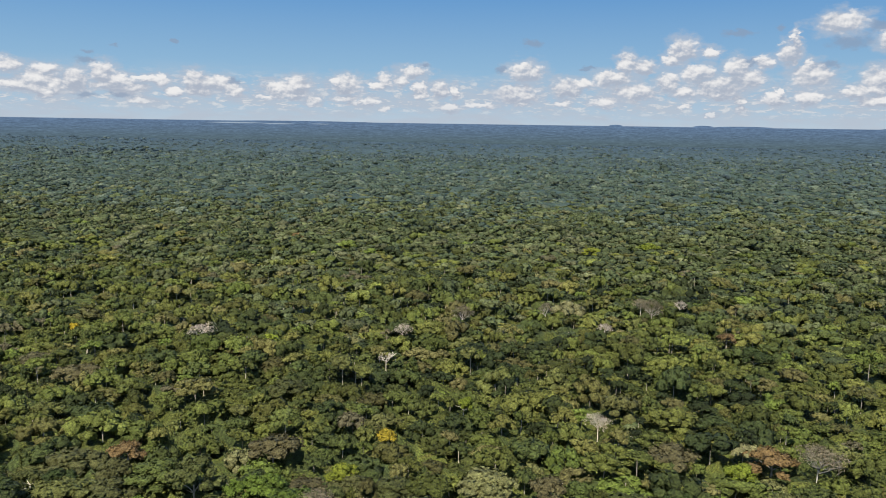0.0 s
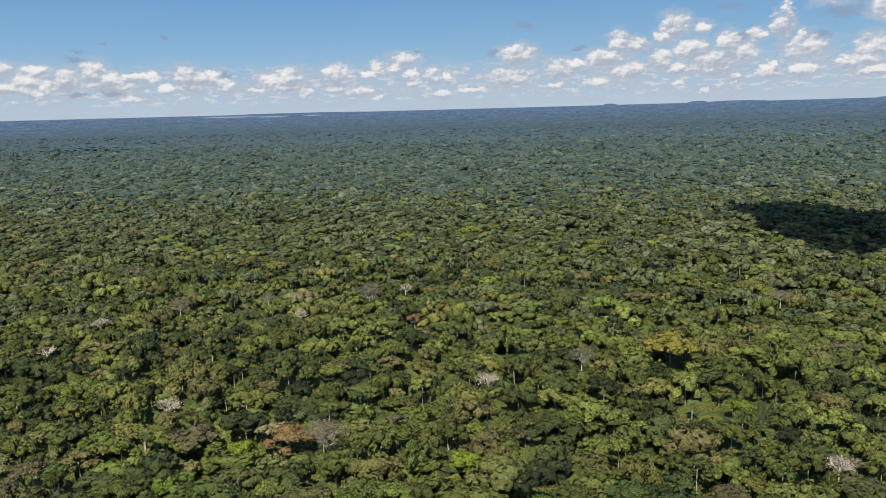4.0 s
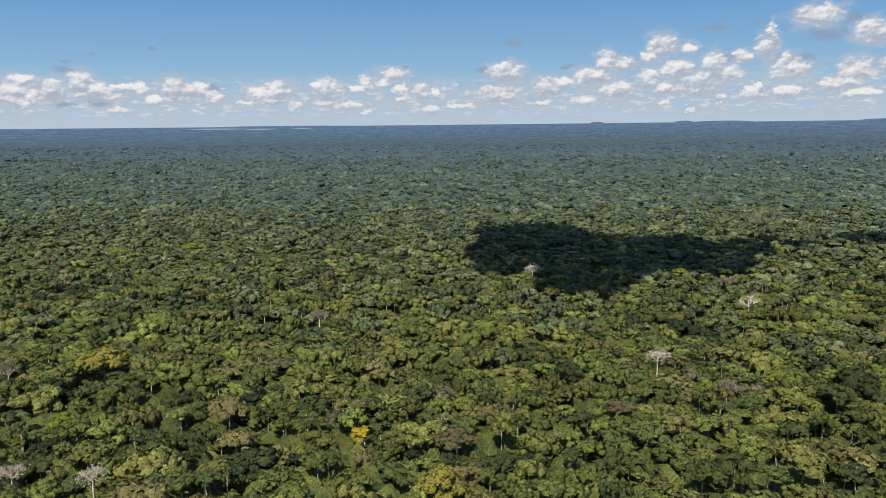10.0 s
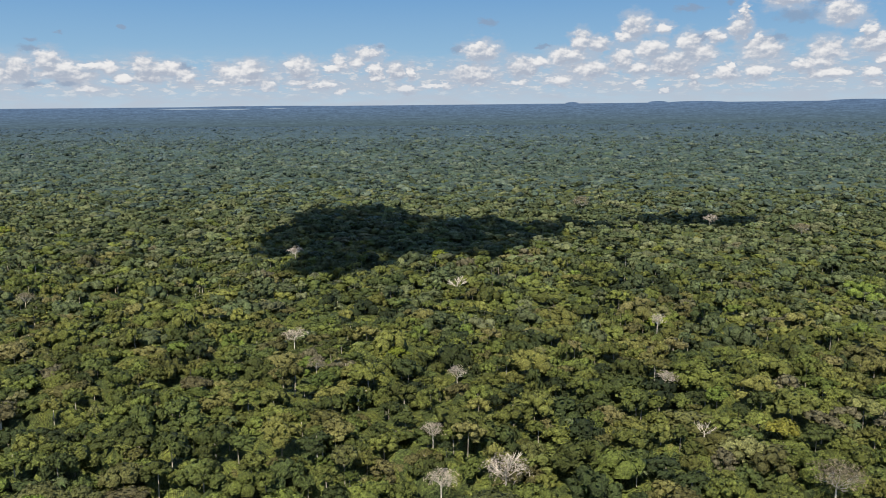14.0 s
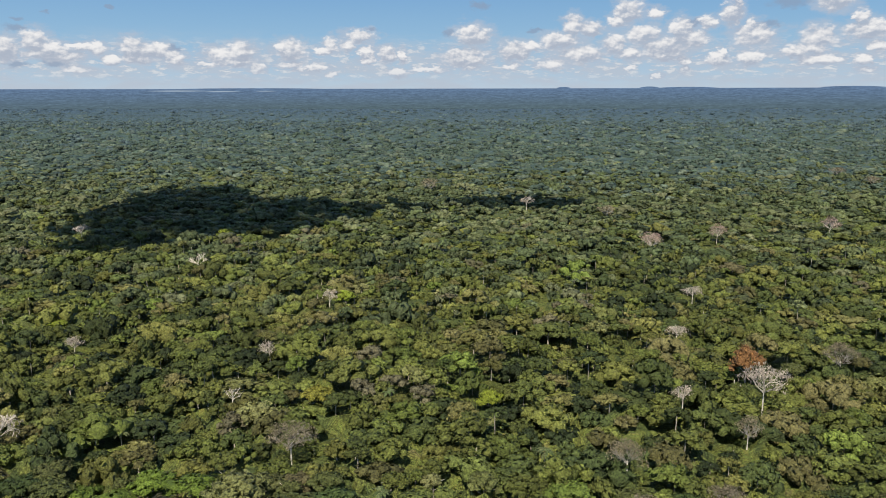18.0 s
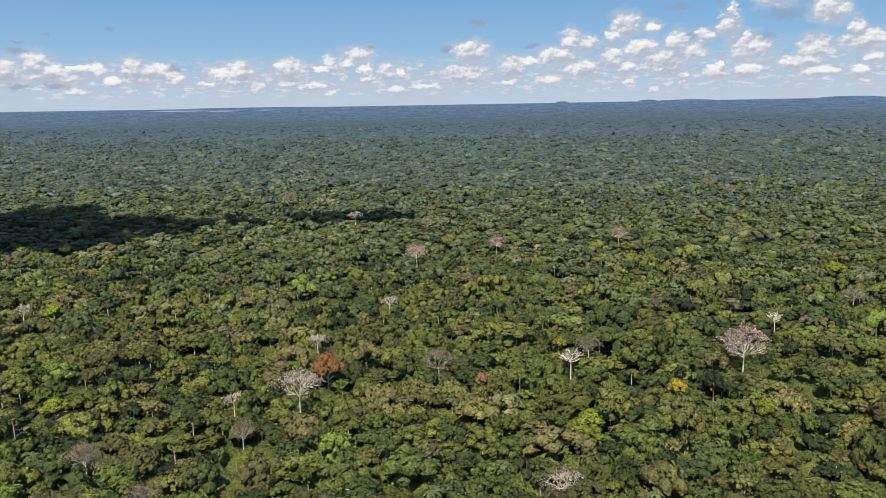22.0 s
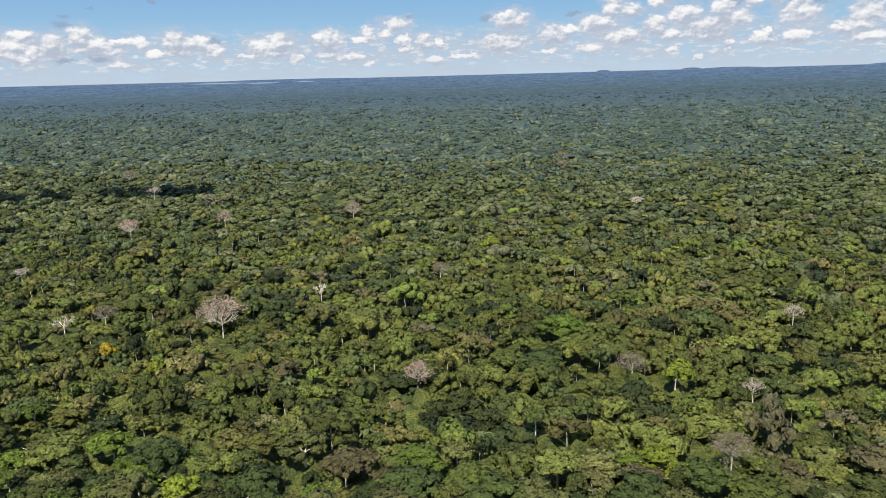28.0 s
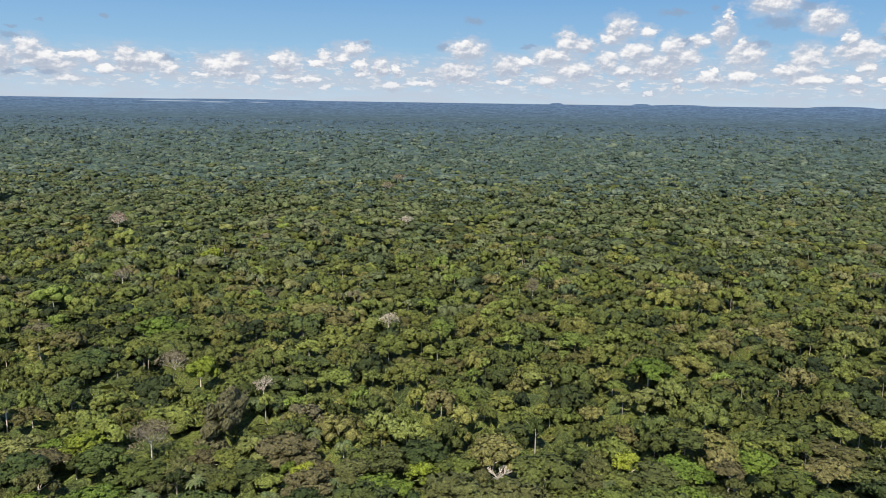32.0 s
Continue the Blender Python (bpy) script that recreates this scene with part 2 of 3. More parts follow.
def foliage(name, stops, source="tint", sheen=0.0, relief=1.0, grain=1.0, thin_share=0.20, shade_mottle=(0.32, 1.63), tones=(0.60, 1.32)):
    """Leaves: a tint for each tree from the given colours, mottled by leaf tone and painted clump shade, a little light
    passing through.
    """
    m, n = material(name)
    if source == "tint":
        a = n.add("ShaderNodeAttribute", attribute_name="tint").outputs["Fac"]
    else:
        a = n.add("ShaderNodeObjectInfo").outputs["Random"]
    geo = n.add("ShaderNodeNewGeometry")
    place, isl = geo.outputs["Position"], geo.outputs["Random Per Island"]
    cr = n.add("ShaderNodeValToRGB")
    els = cr.color_ramp.elements
    while len(els) < len(stops):
        els.new(0.5)
    for el, (p, c) in zip(els, stops):
        el.position, el.color = p, rgb(*c)
    n.put(cr.inputs[0], a)
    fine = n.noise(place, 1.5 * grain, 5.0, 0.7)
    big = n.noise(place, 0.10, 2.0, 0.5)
    # fine noise darkens the colour like shade between leaf clumps
    bright = n.math("MULTIPLY", n.ramp(fine, 0.34, 0.68, *shade_mottle, "LINEAR"), n.ramp(isl, 0, 1, 0.76, 1.04, "LINEAR"))
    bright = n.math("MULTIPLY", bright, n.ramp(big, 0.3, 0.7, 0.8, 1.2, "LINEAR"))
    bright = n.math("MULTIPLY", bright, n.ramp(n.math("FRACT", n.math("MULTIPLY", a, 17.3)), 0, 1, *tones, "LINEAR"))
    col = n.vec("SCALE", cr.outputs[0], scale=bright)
    bump = n.add("ShaderNodeBump")
    bump.inputs["Strength"].default_value = relief
    bump.inputs["Distance"].default_value = 1.5 / grain ** 0.5
    n.put(bump.inputs["Height"], n.noise(place, 1.1 * grain, 3.0, 0.65))
    bsdf = n.add("ShaderNodeBsdfPrincipled")
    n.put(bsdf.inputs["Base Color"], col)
    n.put(bsdf.inputs["Normal"], bump.outputs[0])
    bsdf.inputs["Roughness"].default_value = 0.55
    bsdf.inputs["Specular IOR Level"].default_value = 0.18
    # a bluish sheen adds to the haze tint of the far woods
    if sheen:
        bsdf.inputs["Sheen Weight"].default_value = sheen
        bsdf.inputs["Sheen Tint"].default_value = rgb(0.6, 0.75, 1.0)
    thin = n.add("ShaderNodeBsdfTranslucent")
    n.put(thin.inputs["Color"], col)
    both = n.add("ShaderNodeMixShader")
    both.inputs[0].default_value = thin_share
    n.put(both.inputs[1], bsdf.outputs[0])
    n.put(both.inputs[2], thin.outputs[0])
    n.put(n.add("ShaderNodeOutputMaterial").inputs["Surface"], both.outputs[0])
    return m


GREENS = [(0.0, (0.046, 0.063, 0.020)), (0.18, (0.078, 0.097, 0.024)), (0.36, (0.124, 0.134, 0.028)),
          (0.48, (0.105, 0.130, 0.027)), (0.60, (0.148, 0.148, 0.034)), (0.74, (0.144, 0.128, 0.047)), (0.85, (0.118, 0.158, 0.028)),
          (0.94, (0.166, 0.180, 0.042)), (1.0, (0.168, 0.150, 0.080))]
# haze over the farther woods, painted into their leaf colours
HAZED_GREYS = [(0.0, (0.060, 0.079, 0.032)), (0.35, (0.085, 0.106, 0.040)), (0.65, (0.112, 0.128, 0.050)), (1.0, (0.142, 0.148, 0.070))]
HAZED_TEALS = [(0.0, (0.036, 0.057, 0.038)), (0.4, (0.064, 0.092, 0.057)), (1.0, (0.122, 0.146, 0.095))]
HAZED_BLUES = [(0.0, (0.038, 0.060, 0.056)), (0.4, (0.054, 0.082, 0.076)), (1.0, (0.092, 0.122, 0.106))]
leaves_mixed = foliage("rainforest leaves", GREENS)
# farther leaves: hazier tints with less contrast
hazed_grey_leaves = foliage("rainforest leaves hazed grey-green", HAZED_GREYS, grain=0.5, shade_mottle=(0.40, 1.55), tones=(0.66, 1.26))
hazed_horizon_leaves = foliage("rainforest leaves hazed at the horizon", [(0.0, (0.042, 0.070, 0.084)), (1.0, (0.064, 0.096, 0.110))], sheen=0.04, grain=0.3, shade_mottle=(0.7, 1.3), tones=(0.86, 1.12))
hazed_teal_leaves = foliage("rainforest leaves hazed teal", HAZED_TEALS, sheen=0.03, grain=0.4, shade_mottle=(0.55, 1.45), tones=(0.74, 1.22))
hazed_far_leaves = foliage("rainforest leaves hazed blue-green", HAZED_BLUES, sheen=0.06, grain=0.3, shade_mottle=(0.6, 1.4), tones=(0.80, 1.18))


def leaf_kind(name, a, b, thin_share=0.20):
    return foliage(name, [(0.0, a), (1.0, b)], source="object", grain=1.3, thin_share=thin_share, tones=(0.80, 1.14))


LEAF = {
    "green": leaf_kind("fresh green leaves", (0.100, 0.146, 0.022), (0.128, 0.176, 0.024)),
    "dark": leaf_kind("dark green leaves", (0.046, 0.066, 0.018), (0.062, 0.086, 0.022)),
    "olive": leaf_kind("olive leaves", (0.095, 0.110, 0.030), (0.120, 0.120, 0.040)),
    "lime": leaf_kind("yellow-green leaves", (0.168, 0.214, 0.024), (0.225, 0.250, 0.028)),
    "yellow": leaf_kind("yellow blossom", (0.480, 0.360, 0.025), (0.420, 0.320, 0.035)),
    "gold": leaf_kind("olive-gold leaves", (0.235, 0.222, 0.036), (0.255, 0.228, 0.040)),
    "orange": leaf_kind("rust-orange leaves", (0.270, 0.135, 0.045), (0.230, 0.115, 0.045)),
    "amber": leaf_kind("orange-brown leaves", (0.230, 0.150, 0.058), (0.200, 0.132, 0.058)),
    "brown": leaf_kind("brownish leaves", (0.112, 0.098, 0.042), (0.134, 0.116, 0.050)),
    "tan": leaf_kind("dry tan twigs and leaves", (0.270, 0.225, 0.140), (0.225, 0.190, 0.120)),
    "pink": leaf_kind("dry pinkish twigs", (0.470, 0.340, 0.270), (0.430, 0.320, 0.250)),
    "pale": leaf_kind("pale grey twigs", (0.520, 0.435, 0.345), (0.470, 0.395, 0.310)),
    "emergent": leaf_kind("mid green leaves", (0.075, 0.105, 0.024), (0.115, 0.130, 0.032)),
    "broadleaf": foliage("broadleaf leaves", GREENS, source="object", grain=1.3),
    "palm": leaf_kind("palm fronds", (0.090, 0.125, 0.040), (0.135, 0.150, 0.060)),
}


def plain(name, base, rough=0.8, vary=0.35, scale=2.0):
    m, n = material(name)
    place = n.add("ShaderNodeNewGeometry").outputs["Position"]
    f = n.math("MULTIPLY", n.ramp(n.noise(place, scale, 5.0, 0.6), 0.3, 0.7, 1 - vary, 1 + vary, "LINEAR"),
               n.ramp(n.noise(place, scale * 0.13, 2.0), 0.3, 0.7, 1 - vary * 0.6, 1 + vary * 0.6, "LINEAR"))
    b = n.add("ShaderNodeBsdfPrincipled")
    n.put(b.inputs["Base Color"], n.vec("SCALE", base, scale=f))
    b.inputs["Roughness"].default_value = rough
    n.put(n.add("ShaderNodeOutputMaterial").inputs["Surface"], b.outputs[0])
    return m


soil = plain("forest floor litter", (0.035, 0.038, 0.018), 0.95, 0.5, 0.6)
pale_bark = plain("pale bark", (0.50, 0.435, 0.345), 0.85, 0.3, 1.5)
light_bark = plain("light grey-brown bark", (0.30, 0.26, 0.20), 0.85, 0.45, 0.25)
grey_bark = plain("grey bark", (0.30, 0.27, 0.22), 0.85, 0.35, 1.5)


def vapour():
    """Cloud: white and matt, thin enough in places to let sunlight through."""
    m, n = material("cloud vapour")
    place = n.add("ShaderNodeNewGeometry").outputs["Position"]
    b = n.add("ShaderNodeBsdfPrincipled")
    b.inputs["Base Color"].default_value = rgb(0.85, 0.85, 0.87)
    b.inputs["Roughness"].default_value = 1.0
    both = n.add("ShaderNodeMixShader")
    n.put(both.inputs[0], n.ramp(n.noise(place, 0.035, 4.0, 0.6), 0.48, 0.68, 0.89, 0.10))
    n.put(both.inputs[1], n.add("ShaderNodeBsdfTransparent").outputs[0])
    n.put(both.inputs[2], b.outputs[0])
    n.put(n.add("ShaderNodeOutputMaterial").inputs["Surface"], both.outputs[0])
    return m


cloud_white = vapour()

# ---------------------------------------------------------------- land


def mesh_data(name, verts, quads, mats, tint=None, smooth=False, index=None):
    me = bpy.data.meshes.new(name)
    verts, quads = np.asarray(verts, np.float32), np.asarray(quads, np.int32)
    me.vertices.add(len(verts))
    me.vertices.foreach_set("co", verts.ravel())
    me.loops.add(quads.size)
    me.loops.foreach_set("vertex_index", quads.ravel())
    me.polygons.add(len(quads))
    me.polygons.foreach_set("loop_start", np.arange(0, quads.size, 4, dtype=np.int32))
    if index is not None:
        me.polygons.foreach_set("material_index", np.asarray(index, np.int32))
    if tint is not None:
        me.attributes.new("tint", "FLOAT", "POINT").data.foreach_set("value", np.asarray(tint, np.float32))
    for m in mats:
        me.materials.append(m)
    me.update(calc_edges=True)
    me.validate()
    if not smooth:
        me.shade_flat()
    return me


def mesh_object(name, verts, quads, mats, tint=None, smooth=False, index=None):
    return new(name, mesh_data(name, verts, quads, mats, tint, smooth, index))


def grid(nx, ny):
    i, j = np.meshgrid(np.arange(nx - 1), np.arange(ny - 1), indexing="ij")
    a = (i * ny + j).ravel()
    return np.stack([a, a + ny, a + ny + 1, a + 1], 1)


rng = np.random.default_rng(5)
gx, gy = np.linspace(-3900, 4400, 60), np.linspace(-700, 4460, 42)
X, Y = np.meshgrid(gx, gy, indexing="ij")
tagged(mesh_object("ground", np.stack([X.ravel(), Y.ravel(), rng.normal(0, 0.2, X.size)], 1), grid(60, len(gy)), [soil], smooth=True),
       "dark leaf-littered forest floor reaching to the horizon", "ground", kind="structure")

# ---------------------------------------------------------------- shapes of trees


def leaf_quads(r, p, nrm, size, droop=0.35, narrow=(0.55, 0.95)):
    """Bent diamond-shaped leaf clumps at places p, facing nrm."""
    k = len(p)
    t = np.cross(nrm, r.normal(size=(k, 3)))
    t /= np.linalg.norm(t, axis=1, keepdims=True)
    b = np.cross(nrm, t)
    s = (size * r.uniform(0.6, 1.3, k))[:, None]
    asp = r.uniform(*narrow, k)[:, None]
    d = nrm * s * droop
    return np.stack([p + t * s - d, p + b * s * asp, p - t * s - d, p - b * s * asp], 1).reshape(-1, 3), np.arange(k * 4).reshape(-1, 4)


def lobes(r, flat, most):
    """Centres and radii of a crown's leafy lobes: a ragged umbrella with a few plates hung below its rim."""
    k = int(r.integers(max(2, int(most * 0.75)), most + 1))
    ang = np.arange(k) * 2.4 + r.uniform(0, 6) + r.normal(0, 0.2, k)
    rad = np.sqrt((np.arange(k) + 0.3) / k) * r.uniform(0.70, 0.84)
    up = flat * (0.86 - 0.80 * rad ** 2) + r.normal(0, 0.05, k)
    up[rad > 0.5] -= flat * r.choice((0.0, 0.0, 0.35), (rad > 0.5).sum())
    lc = np.stack([rad * np.cos(ang), rad * np.sin(ang), up], 1) + r.normal(0, 0.05, (k, 3)) * (1, 1, 0.4)
    return lc, r.uniform(0.25, 0.45, k) * (10 / k) ** 0.36


def crown_shape(seed, segs, rings, leaves, size, flat=0.6, jitter=0.4, narrow=(0.55, 0.95), most=11, plate=0.6):
    """A crown of unit radius: flattened leafy lobes with leaf clumps standing off them. Base near z = 0."""
    r = np.random.default_rng(seed)
    lc, lr = lobes(r, flat * r.uniform(0.75, 1.3), most)
    V, Q, base = [], [], 0
    th = np.arange(segs) * 2 * np.pi / segs
    if rings:
        for c, rad in zip(lc, lr):
            for k, e in enumerate(np.linspace(-0.55, 1.36, rings)):
                d = np.stack([np.cos(th + k * 0.4) * np.cos(e), np.sin(th + k * 0.4) * np.cos(e), np.full(segs, np.sin(e))], 1)
                V.append(c + d * (rad * r.uniform(0.78, 1.18, segs))[:, None] * (1, 1, plate))
            for a in range(rings - 1):
                for s in range(segs):
                    t = (s + 1) % segs
                    Q.append((base + a * segs + s, base + a * segs + t, base + (a + 1) * segs + t, base + (a + 1) * segs + s))
            base += rings * segs
    if leaves:
        which = r.choice(len(lr), leaves, p=lr ** 2 / (lr ** 2).sum())
        d = r.normal(size=(leaves, 3))
        d /= np.linalg.norm(d, axis=1, keepdims=True)
        d[:, 2] = np.where(d[:, 2] < -0.25, -d[:, 2], d[:, 2])
        p = lc[which] + d * (lr[which] * r.uniform(0.90, 1.30, leaves))[:, None] * (1, 1, plate * 1.1)
        nrm = d + r.normal(0, jitter, (leaves, 3)) + (0, 0, 0.3)
        nrm /= np.linalg.norm(nrm, axis=1, keepdims=True)
        v, q = leaf_quads(r, p, nrm, size, narrow=narrow)
        V.append(v)
        Q += [tuple(f) for f in q + base]
    return np.concatenate(V), np.array(Q)


def dome_shape(seed, segs=5):
    """A simple lumpy umbrella for woods that stay far off."""
    r = np.random.default_rng(seed)
    th = np.arange(segs) * 2 * np.pi / segs + r.uniform(0, 6)
    vs = [np.stack([np.cos(th) * k, np.sin(th) * k, np.zeros(segs)], 1) * r.uniform(0.75, 1.2, segs)[:, None] + (0, 0, h) + r.normal(0, 0.05, (segs, 3))
          for k, h in ((0.72, 0.0), (1.0, 0.30), (0.62, 0.62), (0.12, 0.74))]
    q = [(a * segs + i, a * segs + (i + 1) % segs, (a + 1) * segs + (i + 1) % segs, (a + 1) * segs + i)
         for a in range(3) for i in range(segs)]
    return np.concatenate(vs), np.array(q)


class Sticks:
    """Collects tapered sticks into one mesh."""

    def __init__(self, sides=4):
        self.v, self.q, self.sides = [], [], sides

    def add(self, a, b, ra, rb):
        a, b = np.asarray(a, float), np.asarray(b, float)
        d = (b - a) / (np.linalg.norm(b - a) + 1e-9)
        u = np.cross(d, (0.31, 0.87, 0.38))
        u /= np.linalg.norm(u)
        w2 = np.cross(d, u)
        th = np.arange(self.sides) * 2 * np.pi / self.sides
        ring = np.cos(th)[:, None] * u + np.sin(th)[:, None] * w2
        n0 = len(self.v) * self.sides
        self.v += [a + ring * ra, b + ring * rb]
        for s in range(self.sides):
            t = (s + 1) % self.sides
            self.q.append((n0 + s, n0 + t, n0 + self.sides + t, n0 + self.sides + s))

    def data(self, name, mat):
        return mesh_data(name, np.concatenate(self.v), self.q, [mat], smooth=True)


H0, R0 = 15.0, 6.0          # nominal height of the crown's base and radius of the crown, in metres


def trunk_data(seed, mat, thick=0.34, limbs=True):
    """A tapered trunk with a slight bend, a flared foot and limbs that reach into the crown."""
    r = np.random.default_rng(seed)
    st = Sticks(5)
    bend = r.normal(0, 0.5, 2)
    last, lr_ = np.array([0, 0, -0.4]), thick * 1.9
    for i, f in enumerate((0.06, 0.3, 0.6, 0.85, 1.0)):
        p = np.array([bend[0] * math.sin(f * 2.2), bend[1] * math.sin(f * 2.0), H0 * f])
        rr = thick * (1.15 - 0.5 * f)
        st.add(last, p, lr_, rr)
        last, lr_ = p, rr
    if limbs:
        for i in range(4):
            a = i * 1.57 + r.uniform(-0.3, 0.3)
            start = last + (0, 0, -r.uniform(0, 2.5))
            mid = start + np.array([math.cos(a) * R0 * 0.28, math.sin(a) * R0 * 0.28, R0 * r.uniform(0.18, 0.3)])
            end = start + np.array([math.cos(a) * R0 * 0.62, math.sin(a) * R0 * 0.62, R0 * r.uniform(0.35, 0.5)])
            st.add(start, mid, thick * 0.45, thick * 0.3)
            st.add(mid, end, thick * 0.3, thick * 0.12)
    return st.data("trunk", mat)


def branch_data(seed, mat, spread_out=1.0, lift=0.75, deep=3):
    """Bare branches from the trunk's top: four or five generations fanning out into an open umbrella."""
    r = np.random.default_rng(seed)
    st = Sticks(3)

    def grow(p, d, length, rad, level):
        bendy = d + r.normal(0, 0.13, 3)
        bendy /= np.linalg.norm(bendy)
        m = p + bendy * length * 0.55
        e = m + (bendy + r.normal(0, 0.16, 3)) * length * 0.45
        st.add(p, m, rad, rad * 0.8)
        st.add(m, e, rad * 0.8, rad * 0.6)
        if level < deep:
            for _ in range((int(r.integers(3, 5)), 3, 3, 2)[level]):
                nd = bendy + r.normal(0, 0.32, 3) * (1, 1, 0.4)
                nd[2] += 0.10
                grow(e if r.random() < 0.6 else m, nd / np.linalg.norm(nd), length * r.uniform(0.6, 0.85), rad * 0.66, level + 1)

    for i in range(7):
        a = i * 0.8976 + r.uniform(-0.25, 0.25)
        d = np.array([math.cos(a) * spread_out, math.sin(a) * spread_out, lift * r.uniform(0.7, 1.3)])
        grow(np.array([0, 0, H0 - r.uniform(0, 1.8)]), d / np.linalg.norm(d), R0 * 0.34, 0.125, 0)
    return st.data("bare_crown", mat)


FORMS = {"umbrella": (0.48, 15, 0.55), "broadleaf": (0.78, 16, 0.70), "dome": (1.05, 20, 0.80)}          # depth, lobes, lobe depth


def crown_data(seed, mat, form="broadleaf", leaves=330, size=0.078, narrow=(0.55, 0.95), rings=3):
    flat, most, plate = FORMS[form]
    v, q = crown_shape(seed, 6, rings, leaves, size, flat, 0.4 if rings else 0.6, narrow, most, plate)
    return mesh_data("crown", v * R0 + (0, 0, H0 - 0.4), q, [mat], smooth=True)


def frond_data(seed, mat, up):
    """One arching palm frond along x: a folded strip of leaflets."""
    r = np.random.default_rng(seed)
    V, Q = [], []
    ln = R0 * r.uniform(0.85, 1.05)
    for f, wd in zip(np.linspace(0.04, 1, 6), (0.25, 0.75, 0.95, 0.85, 0.55, 0.08)):
        x, z = ln * f, ln * (up * f - (0.55 + 0.35 * up) * f * f * 1.25)
        V += [(x, wd, z - wd * 0.35), (x, 0, z), (x, -wd, z - wd * 0.35)]
    for b in range(0, 15, 3):
        Q += [(b, b + 1, b + 4, b + 3), (b + 1, b + 2, b + 5, b + 4)]
    return mesh_data("frond", V, Q, [mat])


def part(name, data, parent, scale, label="", lift=0.0):
    ob = new(name, data)
    ob.parent = parent
    ob.location = (0, 0, lift)
    ob.scale = scale
    if label:
        ob["label"] = label
    return ob


TRUNK = [trunk_data(400 + i, light_bark if i % 4 else pale_bark) for i in range(4)]
BARE_TRUNK = [trunk_data(410 + i, pale_bark, 0.27, False) for i in range(3)]
CROWN = {(k, f): [crown_data(500 + 10 * j + 100 * n + i, LEAF[k], f) for i in range(2 if k != "broadleaf" else 6)]
         for j, k in enumerate(("green", "dark", "olive", "lime", "yellow", "orange", "brown", "emergent", "gold", "amber", "broadleaf"))
         for n, f in enumerate(FORMS)}
TWIGS = {k: [crown_data(1800 + 10 * j + i, LEAF[k], "umbrella" if k == "pale" else "broadleaf", 640 if k == "pale" else 1150, 0.062, (0.14, 0.45), 0) for i in range(3)]
         for j, k in enumerate(("tan", "pink", "pale"))}
BRANCHES = {"tan": [branch_data(900 + i, grey_bark, 1.0, 0.9) for i in range(3)],
            "bare": [branch_data(910 + i, pale_bark, 1.0, 0.7, 3) for i in range(5)]}
FRONDS = [frond_data(950 + i, LEAF["palm"], 0.35 + 0.22 * i) for i in range(5)]

LABELS = {
    "green": ("fresh green broad-crowned tree in the rainforest canopy", "fresh green trees"),
    "dark": ("large dark green tree with a dense lobed crown", "dark green trees"),
    "olive": ("olive-green tree with a wide rounded crown", "olive trees"),
    "lime": ("yellow-green tree glowing in the sun among darker crowns", "yellow-green trees"),
    "gold": ("broad olive-gold tree standing out above the canopy", "olive-gold trees"),
    "yellow": ("tree covered in bright yellow blossom in the canopy", "yellow flowering trees"),
    "orange": ("tree with a rust-orange leafy crown in the canopy", "rust-orange trees"),
    "amber": ("tree with a dull orange-brown leafy crown", "orange-brown trees"),
    "brown": ("brownish leafy tree with a broad lobed crown", "brownish trees"),
    "emergent": ("tall green tree on a pale bare trunk above the canopy", "tall pale-trunked trees"),
    "broadleaf": ("leafy rainforest tree with a lobed green crown", "broadleaf trees"),
    "tan": ("dry tan half-leafless tree with a fuzzy twiggy crown", "dry tan trees"),
    "pink": ("leafless tree with a dense pinkish-grey twig crown", "pinkish leafless trees"),
    "bare": ("leafless tree with pale branches spread like an umbrella", "bare pale trees"),
    "palm": ("palm with arching fronds rising among broadleaf crowns", "palms"),
}
taken = []          # x, y, radius and kind of every single tree
pick = random.Random(11)


